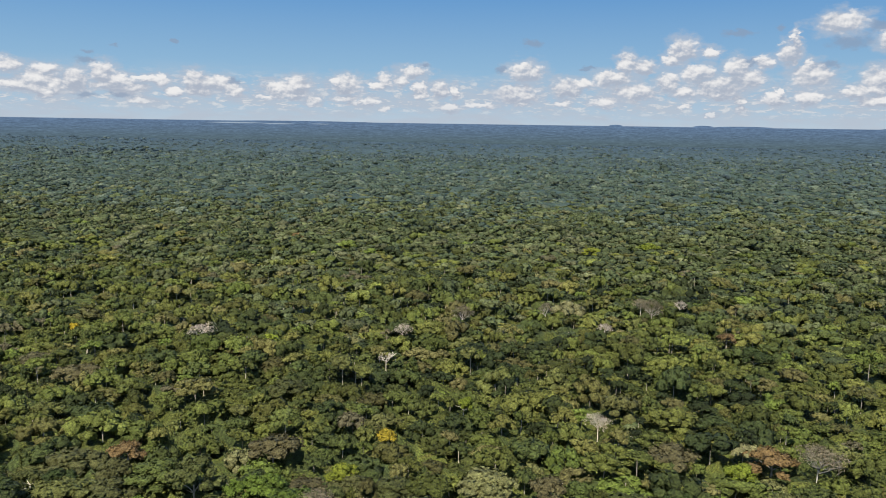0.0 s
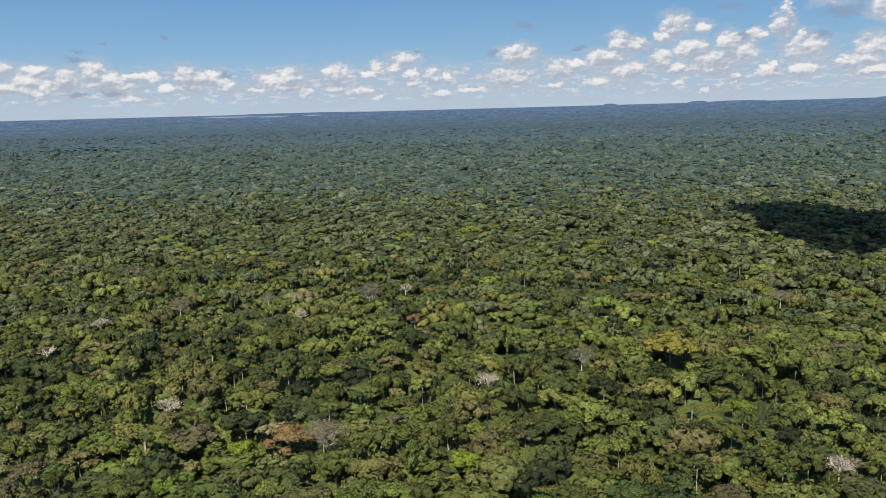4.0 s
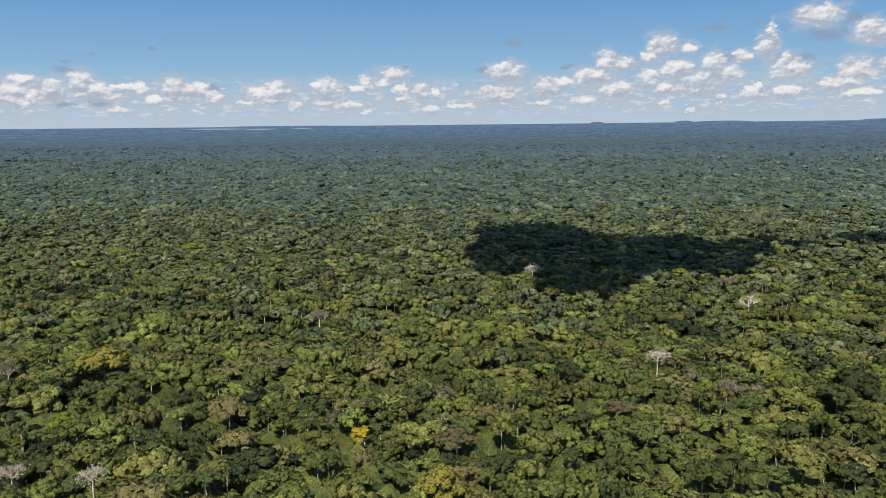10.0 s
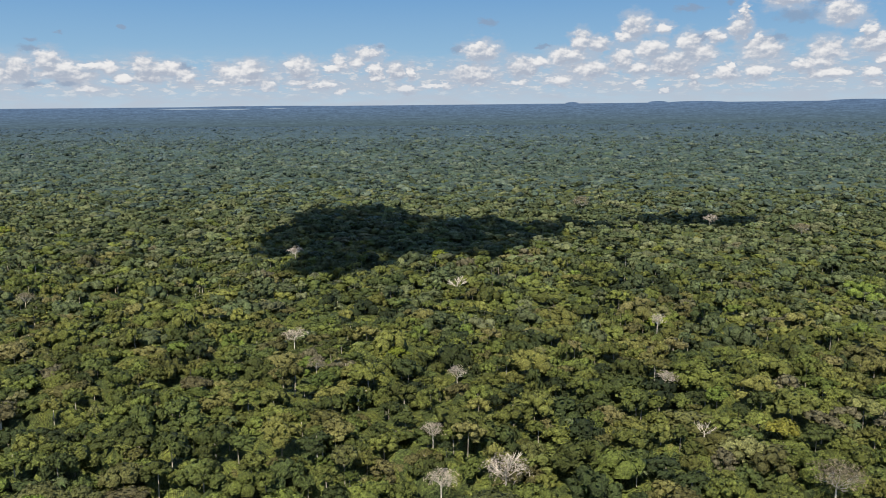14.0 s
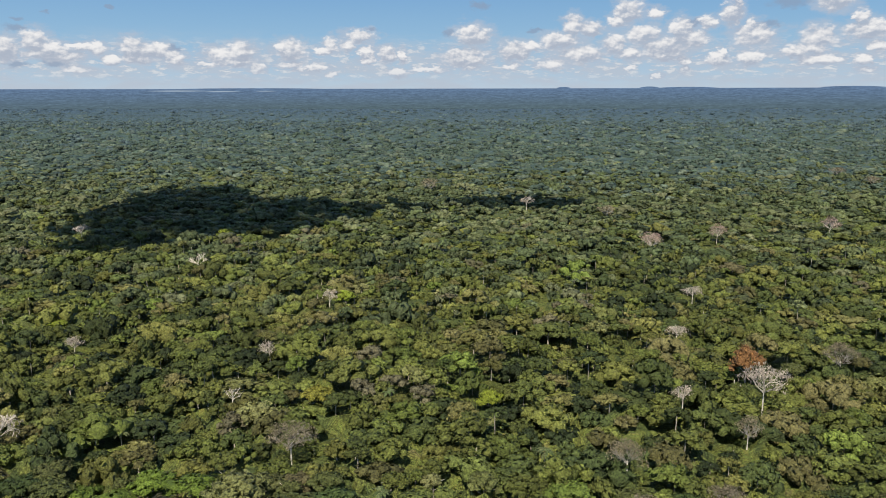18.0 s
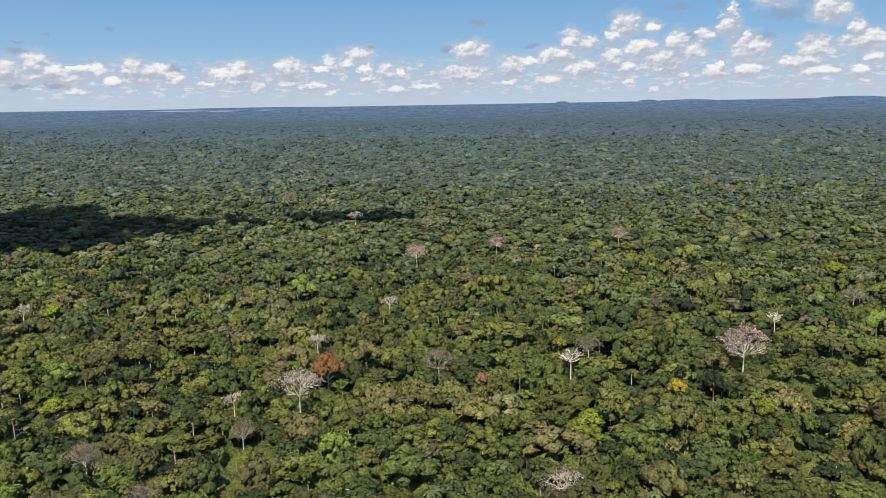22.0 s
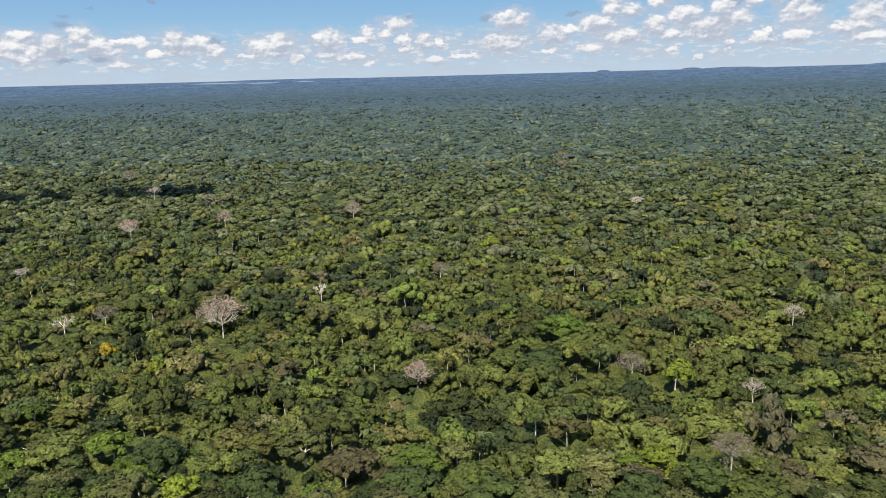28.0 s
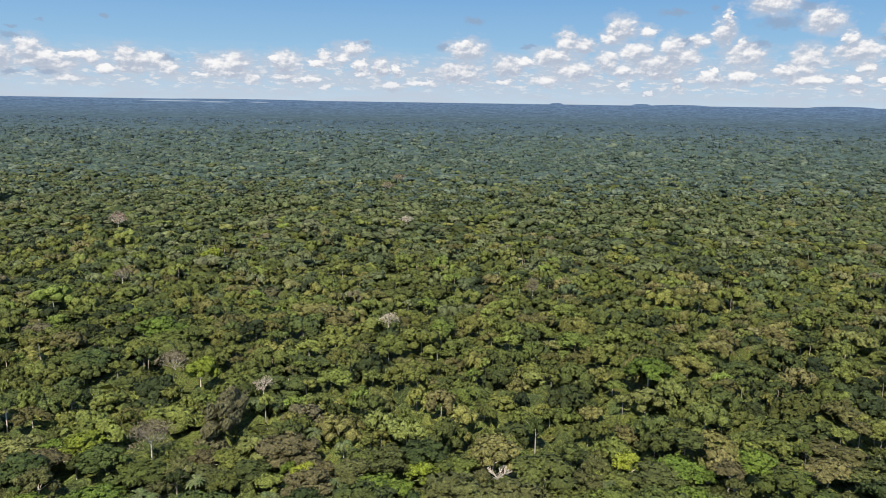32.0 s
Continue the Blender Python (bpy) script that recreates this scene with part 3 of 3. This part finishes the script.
def tree(kind, x, y, r, top=16.5):
    """One tree as a thing with its trunk and crown; top: the height of its crown's top."""
    for tx, ty, tr, _ in taken:
        if (tx - x) ** 2 + (ty - y) ** 2 < (0.55 * (tr + r)) ** 2:
            return
    taken.append((x, y, r, kind))
    form = "umbrella" if kind == "emergent" else "dome" if kind in ("yellow", "orange", "gold", "lime") else pick.choice(("umbrella", "broadleaf", "dome"))
    root = new({"palm": "palm_tree", "bare": "bare_tree", "pink": "bare_tree", "tan": "dry_tree", "yellow": "flowering_tree", "emergent": "emergent_tree"}.get(
        kind, {"umbrella": "umbrella_tree", "broadleaf": "broadleaf_tree", "dome": "round_crowned_tree"}[form]))
    root.location = (x, y, 0.0)
    root.rotation_euler = (0, 0, pick.uniform(0, 6.28))
    label, group = LABELS[kind]
    tagged(root, label, "palm" if kind == "palm" else "tree", group)
    s = r / R0
    deep = {"bare": 0.38, "pink": 0.38, "tan": 0.4}.get(kind, {"umbrella": 0.55, "broadleaf": 0.85, "dome": 1.1}[form])
    fuller = max(0.85, 0.45 + 0.55 * s)
    z = top / (H0 + deep * R0 * fuller) if kind != "palm" else top / (H0 + 1.0)
    size, lift = (s, s, z * fuller), H0 * z * (1 - fuller)
    thin = (0.6 + 0.4 * s, 0.6 + 0.4 * s, z)
    if kind == "palm":
        part("trunk", pick.choice(BARE_TRUNK), root, (0.6, 0.6, z))
        for i in range(13):
            frond = part("frond", FRONDS[i * 2 % 5], root, (s, s, s), lift=H0 * z - 0.1)
            frond.rotation_euler = (0, 0, i * 2.4 + pick.uniform(-0.25, 0.25))
    elif kind in ("bare", "pink", "tan"):
        part("trunk", pick.choice(BARE_TRUNK), root, thin, "pale bare trunk")
        part("bare_crown", pick.choice(BRANCHES["tan" if kind == "tan" else "bare"]), root, size, lift=lift)
        if kind != "bare" or pick.random() < 0.75:
            tagged(part("twig_mass", pick.choice(TWIGS["pale" if kind == "bare" else kind]), root, size, lift=lift), kind="stuff")
    else:
        part("trunk", pick.choice(TRUNK), root, thin)
        part("crown", pick.choice(CROWN[kind, form]), root, size, lift=lift)


def stand(kind, rows, top=16.5):
    for x, y, r, *more in rows:
        tree(kind, x, y, r, more[0] if more else top)


# ---------------------------------------------------------------- trees that stand out, placed and sized to fit the camera's view
stand("bare", [(-149, 322, 6.5, 19), (79, 413, 4, 19), (23, 246, 5, 16), (387, 532, 6, 19), (710, 676, 7, 22), (505, 444, 8, 18),
               (591, 290, 5, 17), (764, 248, 8.6, 25.0), (777, 384, 5, 18), (858, 294, 7, 19), (1163, 314, 4.5, 20),
               (1128, 244, 4, 15), (955, 351, 5, 18), (1142, 616, 6, 18), (601, 359, 4, 20)])
stand("bare", [(-60, 345, 5), (35, 362, 4), (-59, 301, 5), (256, 211, 5), (437, 338, 6), (530, 216, 8), (507, 239, 4), (592, 244, 4),
               (754, 320, 5), (591, 292, 5), (652, 174, 5), (847, 201, 7, 14.5), (1207, 184, 5, 16), (512, 207, 5), (512, 292, 4),
               (132, 274, 5), (231, 211, 5), (740, 253, 4)], 17.5)
stand("pink", [(925, 301, 10.5, 21.5), (833, 537, 6, 20), (923, 570, 7, 20), (1017, 247, 5.5, 17), (780, 498, 7.5, 21)])
stand("tan", [(62, 397, 6.5, 19), (616, 810, 11, 18), (456, 300, 4.5, 17), (713, 205, 5.5, 18.5), (1100, 964, 11, 18), (1097, 870, 9, 18),
              (1229, 380, 4, 19), (-35, 377, 6), (7, 393, 4), (85, 222, 8), (273, 400, 5), (59, 417, 5), (-30, 379, 7), (775, 647, 8),
              (867, 311, 6), (752, 225, 4), (1016, 246, 4.5), (1009, 393, 6), (1109, 197, 7), (1091, 259, 6), (590, 287, 5)], 17)
stand("tan", [(619, 213, 8), (168, 300, 5), (807, 291, 7)], 17)
stand("yellow", [(-45, 229, 3.5, 15), (326, 253, 4, 16), (892, 268, 3.5, 18.5), (-215, 328, 3)], 17)
stand("orange", [(767, 276, 6, 24)])
stand("amber", [(-210, 657, 6, 15), (92, 362, 5), (824, 275, 3), (-118, 202, 6), (72, 225, 8)])
stand("gold", [(618, 251, 6, 17), (856, 319, 3.5, 18), (203, 311, 12, 24), (357, 209, 6.5, 23)])
stand("lime", [(96, 646, 9, 18), (46, 612, 9, 18), (484, 330, 7, 14), (1032, 467, 8, 18),
               (1105, 250, 6.5, 21), (488, 542, 7, 17.5), (-118, 326, 4), (-52, 200, 5), (-22, 258, 3), (61, 216, 5), (130, 212, 6),
               (605, 377, 5), (917, 255, 4), (855, 233, 7), (1090, 196, 7), (1187, 186, 5), (1156, 183, 4), (1243, 196, 5), (217, 258, 5)])
stand("lime", [(676, 254, 5, 16), (964, 174, 6), (858, 243, 6)])
stand("green", [(159, 242, 7), (599, 186, 8), (897, 214, 5), (1069, 300, 11, 20), (1261, 261, 9, 21)])
stand("dark", [(95, 329, 7, 19), (-210, 529, 8), (-331, 505, 8), (303, 275, 7), (1059, 264, 10, 18), (1257, 610, 10), (1346, 560, 8),
               (195, 287, 6)], 18)
stand("brown", [(-176, 267, 9), (-76, 212, 9), (43, 223, 8), (357, 249, 7), (469, 423, 6), (414, 281, 6), (815, 445, 8), (969, 252, 6)], 17)
stand("olive", [(-123, 392, 6), (-90, 262, 9), (232, 200, 8), (785, 280, 5)], 17)
stand("emergent", [(271, 364, 4, 16), (461, 287, 5, 17), (701, 318, 9), (661, 274, 4), (1083, 427, 5), (478, 267, 4), (962, 238, 4),
                   (1073, 221, 5), (1056, 213, 4), (1218, 210, 3)], 19)
stand("palm", [(1150, 172, 3.5), (1164, 171, 3.5), (873, 191, 3.5), (1006, 211, 3.5), (648, 191, 3), (1152, 203, 3.5), (1115, 162, 3.5),
               (504, 237, 3), (494, 267, 3)], 13.5)
stand("palm", [(817, 256, 3.2), (814, 259, 3.2), (891, 264, 3.2), (869, 196, 3.2), (872, 196, 3.2), (229, 253, 3.2), (1118, 169, 3.2), (1125, 166, 3.2), (1153, 209, 3.2), (1163, 201, 3.2), (1165, 179, 3.2), (1129, 177, 3.2), (1121, 167, 3.2)], 14.5)

# ---------------------------------------------------------------- the forest


def scatter(x0, x1, y0, y1, step, jitter=0.45, west=0.82, east=0.62):
    """Tree places on a jittered hexagonal net that widens with the distance."""
    out_ = []
    row, y = 0, y0
    while y < y1:
        xs = np.arange(x0 - west * max(y, 0), x1 + east * max(y, 0), step) + (row % 2) * step / 2
        out_.append(np.stack([xs, np.full(len(xs), y)], 1))
        y += step * 0.87
        row += 1
    p = np.concatenate(out_)
    return p + rng.uniform(-jitter, jitter, p.shape) * step


def clear(p, r, z):
    """Drops the places that single trees take, and lowers crowns on the camera's side so that pale trunks and bright
    crowns show.
    """
    keep = np.ones(len(p), bool)
    for tx, ty, tr, kind in taken:
        dx, dy = p[:, 0] - tx, p[:, 1] - ty
        d2 = dx ** 2 + dy ** 2
        reach = 0.45 * tr + 1.0 if kind in ("bare", "pink", "tan", "palm", "emergent") else 0.75 * tr + 1.5
        keep &= d2 > reach ** 2
        if kind in ("bare", "pink", "tan", "emergent"):
            front = (np.abs(dx) < tr * 0.9) & (dy < tr) & (dy > -14)
            z[front] = np.minimum(z[front], 8.0)
        elif kind in ("orange", "yellow", "gold", "lime", "amber"):
            front = (np.abs(dx) < tr * 0.9 + 1) & (dy < 0) & (dy > -tr - 11)
            z[front] = np.minimum(z[front], 9.0)
    return p[keep], r[keep], z[keep]


def spread(name, places, shapes, radius, height, mats, label, depth=(0.75, 1.3), share=None, smooth=True):
    """Joins a crown at every place into one mesh. Radius and height: arrays, one for each place."""
    n = len(places)
    kind = rng.integers(0, len(shapes), n)
    patch = np.array([noise.noise((x * 0.012, y * 0.012, 3.0)) + 0.6 * noise.noise((x * 0.04, y * 0.04, 7.0)) for x, y in places]) * 0.22
    tint = np.clip(rng.beta(1.15, 1.45, n) + patch, 0, 1)
    turn, dep = rng.uniform(0, 6.283, n), rng.uniform(*depth, n)
    which = np.zeros(n, int)
    if share is not None:
        draw = rng.random(n)
        which = np.minimum(np.floor(share + draw), len(mats) - 1).astype(int)
    M = []
    V, Q, T, base = [], [], [], 0
    for k, (v, q) in enumerate(shapes):
        i = np.nonzero(kind == k)[0]
        c, s = np.cos(turn[i])[:, None], np.sin(turn[i])[:, None]
        oval = np.exp(rng.normal(0, 0.16, len(i)))[:, None]
        vx, vy = v[None, :, 0] * oval, v[None, :, 1] / oval
        x = (vx * c - vy * s) * radius[i, None] + places[i, 0, None]
        y = (vx * s + vy * c) * radius[i, None] + places[i, 1, None]
        z = v[None, :, 2] * radius[i, None] * dep[i, None] + height[i, None]
        V.append(np.stack([x, y, z], 2).reshape(-1, 3))
        Q.append((q[None] + (np.arange(len(i)) * len(v))[:, None, None] + base).reshape(-1, 4))
        T.append(np.repeat(tint[i], len(v)))
        M.append(np.repeat(which[i], len(q)))
        base += len(i) * len(v)
    ob = mesh_object(name, np.concatenate(V), np.concatenate(Q), mats, np.concatenate(T), smooth, np.concatenate(M))
    return tagged(ob, label, "forest", kind="stuff")


def trunks(name, places, height, radius, mats, label):
    """Slender tapered trunks, three-sided, joined."""
    n = len(places)
    th = np.array([0, 2.094, 4.189])
    lean = rng.normal(0, 0.5, (n, 2))
    lo = np.stack([places[:, None, 0] + np.cos(th) * radius[:, None], places[:, None, 1] + np.sin(th) * radius[:, None],
                   np.zeros((n, 3)) - 0.3], 2)
    hi = np.stack([places[:, None, 0] + lean[:, None, 0] + np.cos(th) * radius[:, None] * 0.6,
                   places[:, None, 1] + lean[:, None, 1] + np.sin(th) * radius[:, None] * 0.6,
                   np.repeat(height[:, None], 3, 1)], 2)
    v = np.concatenate([lo, hi], 1).reshape(-1, 3)
    q = np.array([(0, 1, 4, 3), (1, 2, 5, 4), (2, 0, 3, 5)])
    Q = (q[None] + (np.arange(n) * 6)[:, None, None]).reshape(-1, 4)
    return tagged(mesh_object(name, v, Q, mats), label, "tree trunks", kind="stuff")


def pack(x0, x1, y0, y1, seed, tries, close=0.60, west=0.82, east=0.62, scale=1.0):
    """Tree places with their crowns' radii and tops: first the giants, then the common trees, then the small ones between them."""
    r_ = np.random.default_rng(seed)
    cell, bins, out_ = 9.0 * scale, collections.defaultdict(list), []
    for share, lo, hi in ((0.10, 6.8, 10.0), (0.46, 4.5, 7.0), (0.44, 2.7, 4.6)):
        n = int(tries * share)
        ys = y0 + (y1 - y0) * r_.random(n)
        xs = x0 - west * ys + r_.random(n) * (x1 - x0 + (west + east) * ys)
        rs = (lo + (hi - lo) * r_.random(n) ** 1.5) * scale
        for x, y, r in zip(xs.tolist(), ys.tolist(), rs.tolist()):
            i, j = int(x // cell), int(y // cell)
            if all((x - a) ** 2 + (y - b) ** 2 > (close * (r + c)) ** 2
                   for di in (-2, -1, 0, 1, 2) for dj in (-2, -1, 0, 1, 2) for a, b, c in bins.get((i + di, j + dj), ())):
                bins[i, j].append((x, y, r))
                out_.append((x, y, r))
    o = np.array(out_)
    p, r = o[:, :2], o[:, 2]
    swell = np.array([noise.noise((x * 0.012, y * 0.012, 5.0)) for x, y in p])
    bumps = np.array([noise.noise((x * 0.035, y * 0.035, 15.0)) for x, y in p])
    top = 13.0 + 0.42 * np.minimum(r / scale, 8.0) + r_.normal(0, 1.5, len(r)) + 2.6 * swell + 1.6 * bumps
    tall = r_.random(len(r)) < 0.06
    top[tall] += r_.uniform(2, 5, tall.sum())
    return p, r, np.clip(top, 9.0, 21.0)


# shrubs and saplings closing the gaps between the trunks, tinted dark to paint in shade
for y0, y1, step in ((120, 250, 3.0), (246, 470, 4.5), (466, 1000, 9.0), (990, 2000, 20.0)):
    rows_ = int((y1 - y0) / step) + 1
    cols_ = int((1235 + 1.44 * y1) / step)
    yy = np.linspace(y0, y1, rows_)[None, :].repeat(cols_, 0)
    xx = (-20 - 0.82 * yy) + np.linspace(0, 1, cols_)[:, None] * (1235 + 1.44 * yy)
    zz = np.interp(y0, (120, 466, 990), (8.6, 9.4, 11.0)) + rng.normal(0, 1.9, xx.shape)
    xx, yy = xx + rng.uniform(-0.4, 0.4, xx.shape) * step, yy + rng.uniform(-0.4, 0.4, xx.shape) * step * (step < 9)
    tagged(mesh_object("understorey", np.stack([xx.ravel(), yy.ravel(), zz.ravel()], 1), grid(cols_, rows_), [leaves_mixed if y0 < 900 else hazed_teal_leaves],
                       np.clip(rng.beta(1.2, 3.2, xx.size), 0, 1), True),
           "green shrubs and saplings filling the gaps below, darkened as if shaded", "undergrowth", kind="stuff")

# single trees along the nearest strip
NEAREST = 196.0
MIX = ["broadleaf"] * 12 + ["olive"] * 8 + ["dark"] * 4 + ["green"] * 4 + ["brown"] * 2 + ["emergent"] * 3 + ["tan"]
for (x, y), r, top in zip(*pack(-30, 1225, 146, NEAREST, 21, 5600)):
    if r < 3.6 and pick.random() < 0.12:
        tree("palm", x, y, pick.uniform(2.8, 3.6), min(top, 15.5))
    else:
        tree(pick.choice(MIX if r > 3.8 else MIX[:28]), x, y, r, top)
for k in range(26):
    tree("palm", 20 + 47 * k + pick.uniform(-20, 20), pick.uniform(200, 275), pick.uniform(2.8, 3.4), pick.uniform(13.5, 16))

near_shapes = [crown_shape(100 + i, 4, 3, 100, 0.093, flat=0.40 + 0.10 * (i % 6), most=13, plate=0.52 + 0.05 * (i % 6)) for i in range(24)]
next_shapes = [crown_shape(150 + i, 4, 3, 30, 0.135, flat=0.38 + 0.08 * (i % 6), most=8, plate=0.50 + 0.05 * (i % 6)) for i in range(24)]
mid_shapes = [crown_shape(200 + i, 4, 3, 5, 0.21, flat=0.38 + 0.07 * (i % 5), most=5, plate=0.5) for i in range(24)]
low_shapes = [crown_shape(250 + i, 4, 3, 0, 0.26, flat=0.32 + 0.05 * (i % 5), most=3, plate=0.46) for i in range(24)]
far_shapes = [dome_shape(300 + i, 5) for i in range(20)]
# near greens first, then leaves with more and more haze in their colour
WOODS = [leaves_mixed, hazed_grey_leaves, hazed_teal_leaves, hazed_far_leaves]


def haze_step(y):
    """How much haze is painted into the woods' tint: grey-green, then teal and blue-green."""
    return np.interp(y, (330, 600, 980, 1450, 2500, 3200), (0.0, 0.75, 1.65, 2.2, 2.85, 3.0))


def woods(name, y0, y1, seed, tries, shapes, label, depth=(0.7, 1.25), smooth=True, scale=1.0, stems=False):
    """A stretch of forest: crowns of all sizes packed close, over slender trunks where these show."""
    p, r, top = pack(-20, 1215, y0, y1, seed, tries, scale=scale)
    z = top - 0.85 * r * np.mean(depth)
    p, r, z = clear(p, r, z)
    spread(name + "_forest_crowns", p, shapes, r, z, WOODS, label, depth=depth, share=haze_step(p[:, 1]), smooth=smooth)
    if stems:
        trunks(name + "_forest_trunks", p, z + r * 0.4, 0.15 + r * 0.018, [light_bark], "slender pale trunks under the rainforest crowns")


woods("near", NEAREST, 330, 31, 10000, near_shapes, "dense mixed green rainforest crowns of leafy clumps", stems=True)
woods("middle", 330, 520, 32, 18000, next_shapes, "mixed green rainforest crowns packed close together", stems=True)
woods("farther", 520, 900, 33, 42000, mid_shapes, "continuous mixed green rainforest canopy", depth=(0.7, 1.2), scale=1.1)
woods("distant", 900, 1560, 34, 70000, low_shapes, "distant rainforest canopy, tinted grey-green for haze", depth=(0.7, 1.2), scale=1.25)


def patchy(x, y):
    """Broad drifts of lighter and darker growth."""
    return (np.sin(x * 0.011 + 2.0 * np.sin(y * 0.006)) * np.sin(y * 0.008 + 1.7 * np.sin(x * 0.005)) * 0.5
            + 0.5 * np.sin(x * 0.027 + y * 0.013) * np.sin(y * 0.021 - x * 0.009)) * 0.5


def canopy(name, y0, y1, mats, rows_, cols_, level, ups, label):
    """The close roof of the forest far off, broken by small rises and hollows."""
    ys = y0 * (y1 / y0) ** (np.arange(rows_) / (rows_ - 1))
    yy = ys[None, :].repeat(cols_, 0)
    xx = (-20 - 0.82 * yy) + np.linspace(0, 1, cols_)[:, None] * (1235 + 1.44 * yy)
    step = (1235 + 1.44 * yy) / cols_
    xx, yy = xx + rng.uniform(-0.4, 0.4, xx.shape) * step, yy + rng.uniform(-0.3, 0.3, xx.shape) * (ys[1] - ys[0])
    zz = level + rng.normal(0, ups, xx.shape)
    zz[:, 0] -= 6.0
    q = grid(cols_, rows_)
    # farther faces take the leaf colour with more haze in it
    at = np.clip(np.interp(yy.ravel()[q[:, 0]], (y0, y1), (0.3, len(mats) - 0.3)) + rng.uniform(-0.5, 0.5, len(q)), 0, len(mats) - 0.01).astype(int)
    tint = 0.3 + rng.normal(0, 0.14, xx.size) + 0.5 * patchy(xx.ravel(), yy.ravel())
    tagged(mesh_object(name, np.stack([xx.ravel(), yy.ravel(), zz.ravel()], 1), q, mats, np.clip(tint, 0, 1), False, at), label, "forest", kind="stuff")


canopy("remote_forest_canopy", 1540, 3000, [hazed_teal_leaves, hazed_far_leaves], 90, 620, 12.4, 0.8, "remote rainforest canopy, tinted grey-green for haze")
canopy("horizon_forest", 2980, 4450, [hazed_far_leaves, hazed_horizon_leaves], 60, 700, 13.0, 0.5, "far rainforest reaching to the horizon, tinted blue-green for haze")
# crowns that stand above the far roof, hazier in tint farther off
p = scatter(-20, 1215, 1530, 2600, 18.5, 0.7)
r = 5.6 * np.exp(rng.normal(0, 0.35, len(p)))
spread("remote_forest_crowns", p, low_shapes, r, 8.6 + rng.gamma(1.5, 1.4, len(p)), WOODS, "remote crowns standing above the canopy, tinted grey-green for haze", depth=(0.8, 1.3),
       share=haze_step(p[:, 1]))
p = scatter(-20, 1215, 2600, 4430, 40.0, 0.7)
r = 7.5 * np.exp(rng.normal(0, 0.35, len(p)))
spread("horizon_forest_crowns", p, low_shapes, r, 9.0 + rng.gamma(1.5, 1.6, len(p)), [hazed_teal_leaves, hazed_far_leaves, hazed_horizon_leaves], "far crowns standing above the canopy, tinted blue-green for haze", depth=(0.45, 0.85),
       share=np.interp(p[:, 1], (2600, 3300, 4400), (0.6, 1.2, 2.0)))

# the same forest goes on beside and behind the line of flight
cols_, rows_ = 440, 150
xx = np.linspace(-3000, 3600, cols_)[:, None].repeat(rows_, 1)
yy = np.linspace(-690, 1560, rows_)[None, :].repeat(cols_, 0)
xx, yy = xx + rng.uniform(-6, 6, xx.shape), yy + rng.uniform(-6, 6, xx.shape)
zz = 11.0 + rng.normal(0, 2.5, xx.shape)
q = grid(cols_, rows_)
mx, my = xx.ravel()[q[:, 0]], yy.ravel()[q[:, 0]]
outside = np.where(my < 140, (my < -165) | (mx < -165) | (mx > 1370), (mx < -40 - 0.82 * my) | (mx > 1225 + 0.62 * my))
tagged(mesh_object("outer_forest_canopy", np.stack([xx.ravel(), yy.ravel(), zz.ravel()], 1), q[outside], [leaves_mixed],
                   np.clip(rng.beta(1.5, 2.1, xx.size), 0, 1)), "rainforest canopy going on to all sides", "forest", kind="stuff")

p = scatter(-160, 1376, -160, 143, 13.5, west=0.1, east=0.1)
r = 7.0 * np.exp(rng.normal(0, 0.3, len(p)))
spread("forest_crowns_behind", p, far_shapes, r, 9.5 + rng.normal(0, 1.5, len(p)), [leaves_mixed], "rainforest canopy below the line of flight")

# ---------------------------------------------------------------- clouds added out of view, placed so that their shade lies on the forest


def cloud(name, lumps, base, label):
    """A cumulus of lumpy puffs; lumps: where on the forest its shade falls, with half widths."""
    bm = bmesh.new()
    for x, y, a, b in lumps:
        up = (base - 15.0) / TO_SUN.z
        c = Vector((x, y, 15.0)) + TO_SUN * up
        made = bmesh.ops.create_icosphere(bm, subdivisions=3, radius=1.0)["verts"]
        for v in made:
            d = v.co.normalized()
            k = 1.0 + 0.28 * noise.noise(d * 1.7 + c * 0.03) + 0.24 * noise.noise(d * 4.0 + c * 0.05)
            v.co = c + Vector((d.x * a * k, d.y * b * k, (d.z if d.z > 0 else d.z * 0.35) * 22 * k))
    me = bpy.data.meshes.new(name)
    bm.to_mesh(me)
    bm.free()
    me.materials.append(cloud_white)
    me.shade_smooth()
    tagged(new(name, me), label, "cloud")


cloud("cumulus_cloud", [(372, 640, 40, 110), (352, 750, 20, 42), (402, 735, 40, 66), (428, 600, 48, 95), (418, 508, 32, 36),
                        (472, 635, 45, 92), (514, 628, 40, 92), (556, 655, 30, 42), (588, 690, 17, 14)],
      430, "low white cumulus cloud shading a patch of forest")
cloud("cloud_fragment", [(612, 672, 14, 9), (682, 712, 24, 30), (724, 716, 30, 32), (750, 722, 17, 16), (652, 702, 12, 18)],
      430, "small ragged white cloud drifting beside a larger one")
# set high enough to stay above the camera's view
cloud("high_cloud", [(-1380, 2520, 120, 42), (-1490, 2500, 60, 30), (-1290, 2540, 50, 24)],
      1400, "high white cloud shading a strip of remote forest")
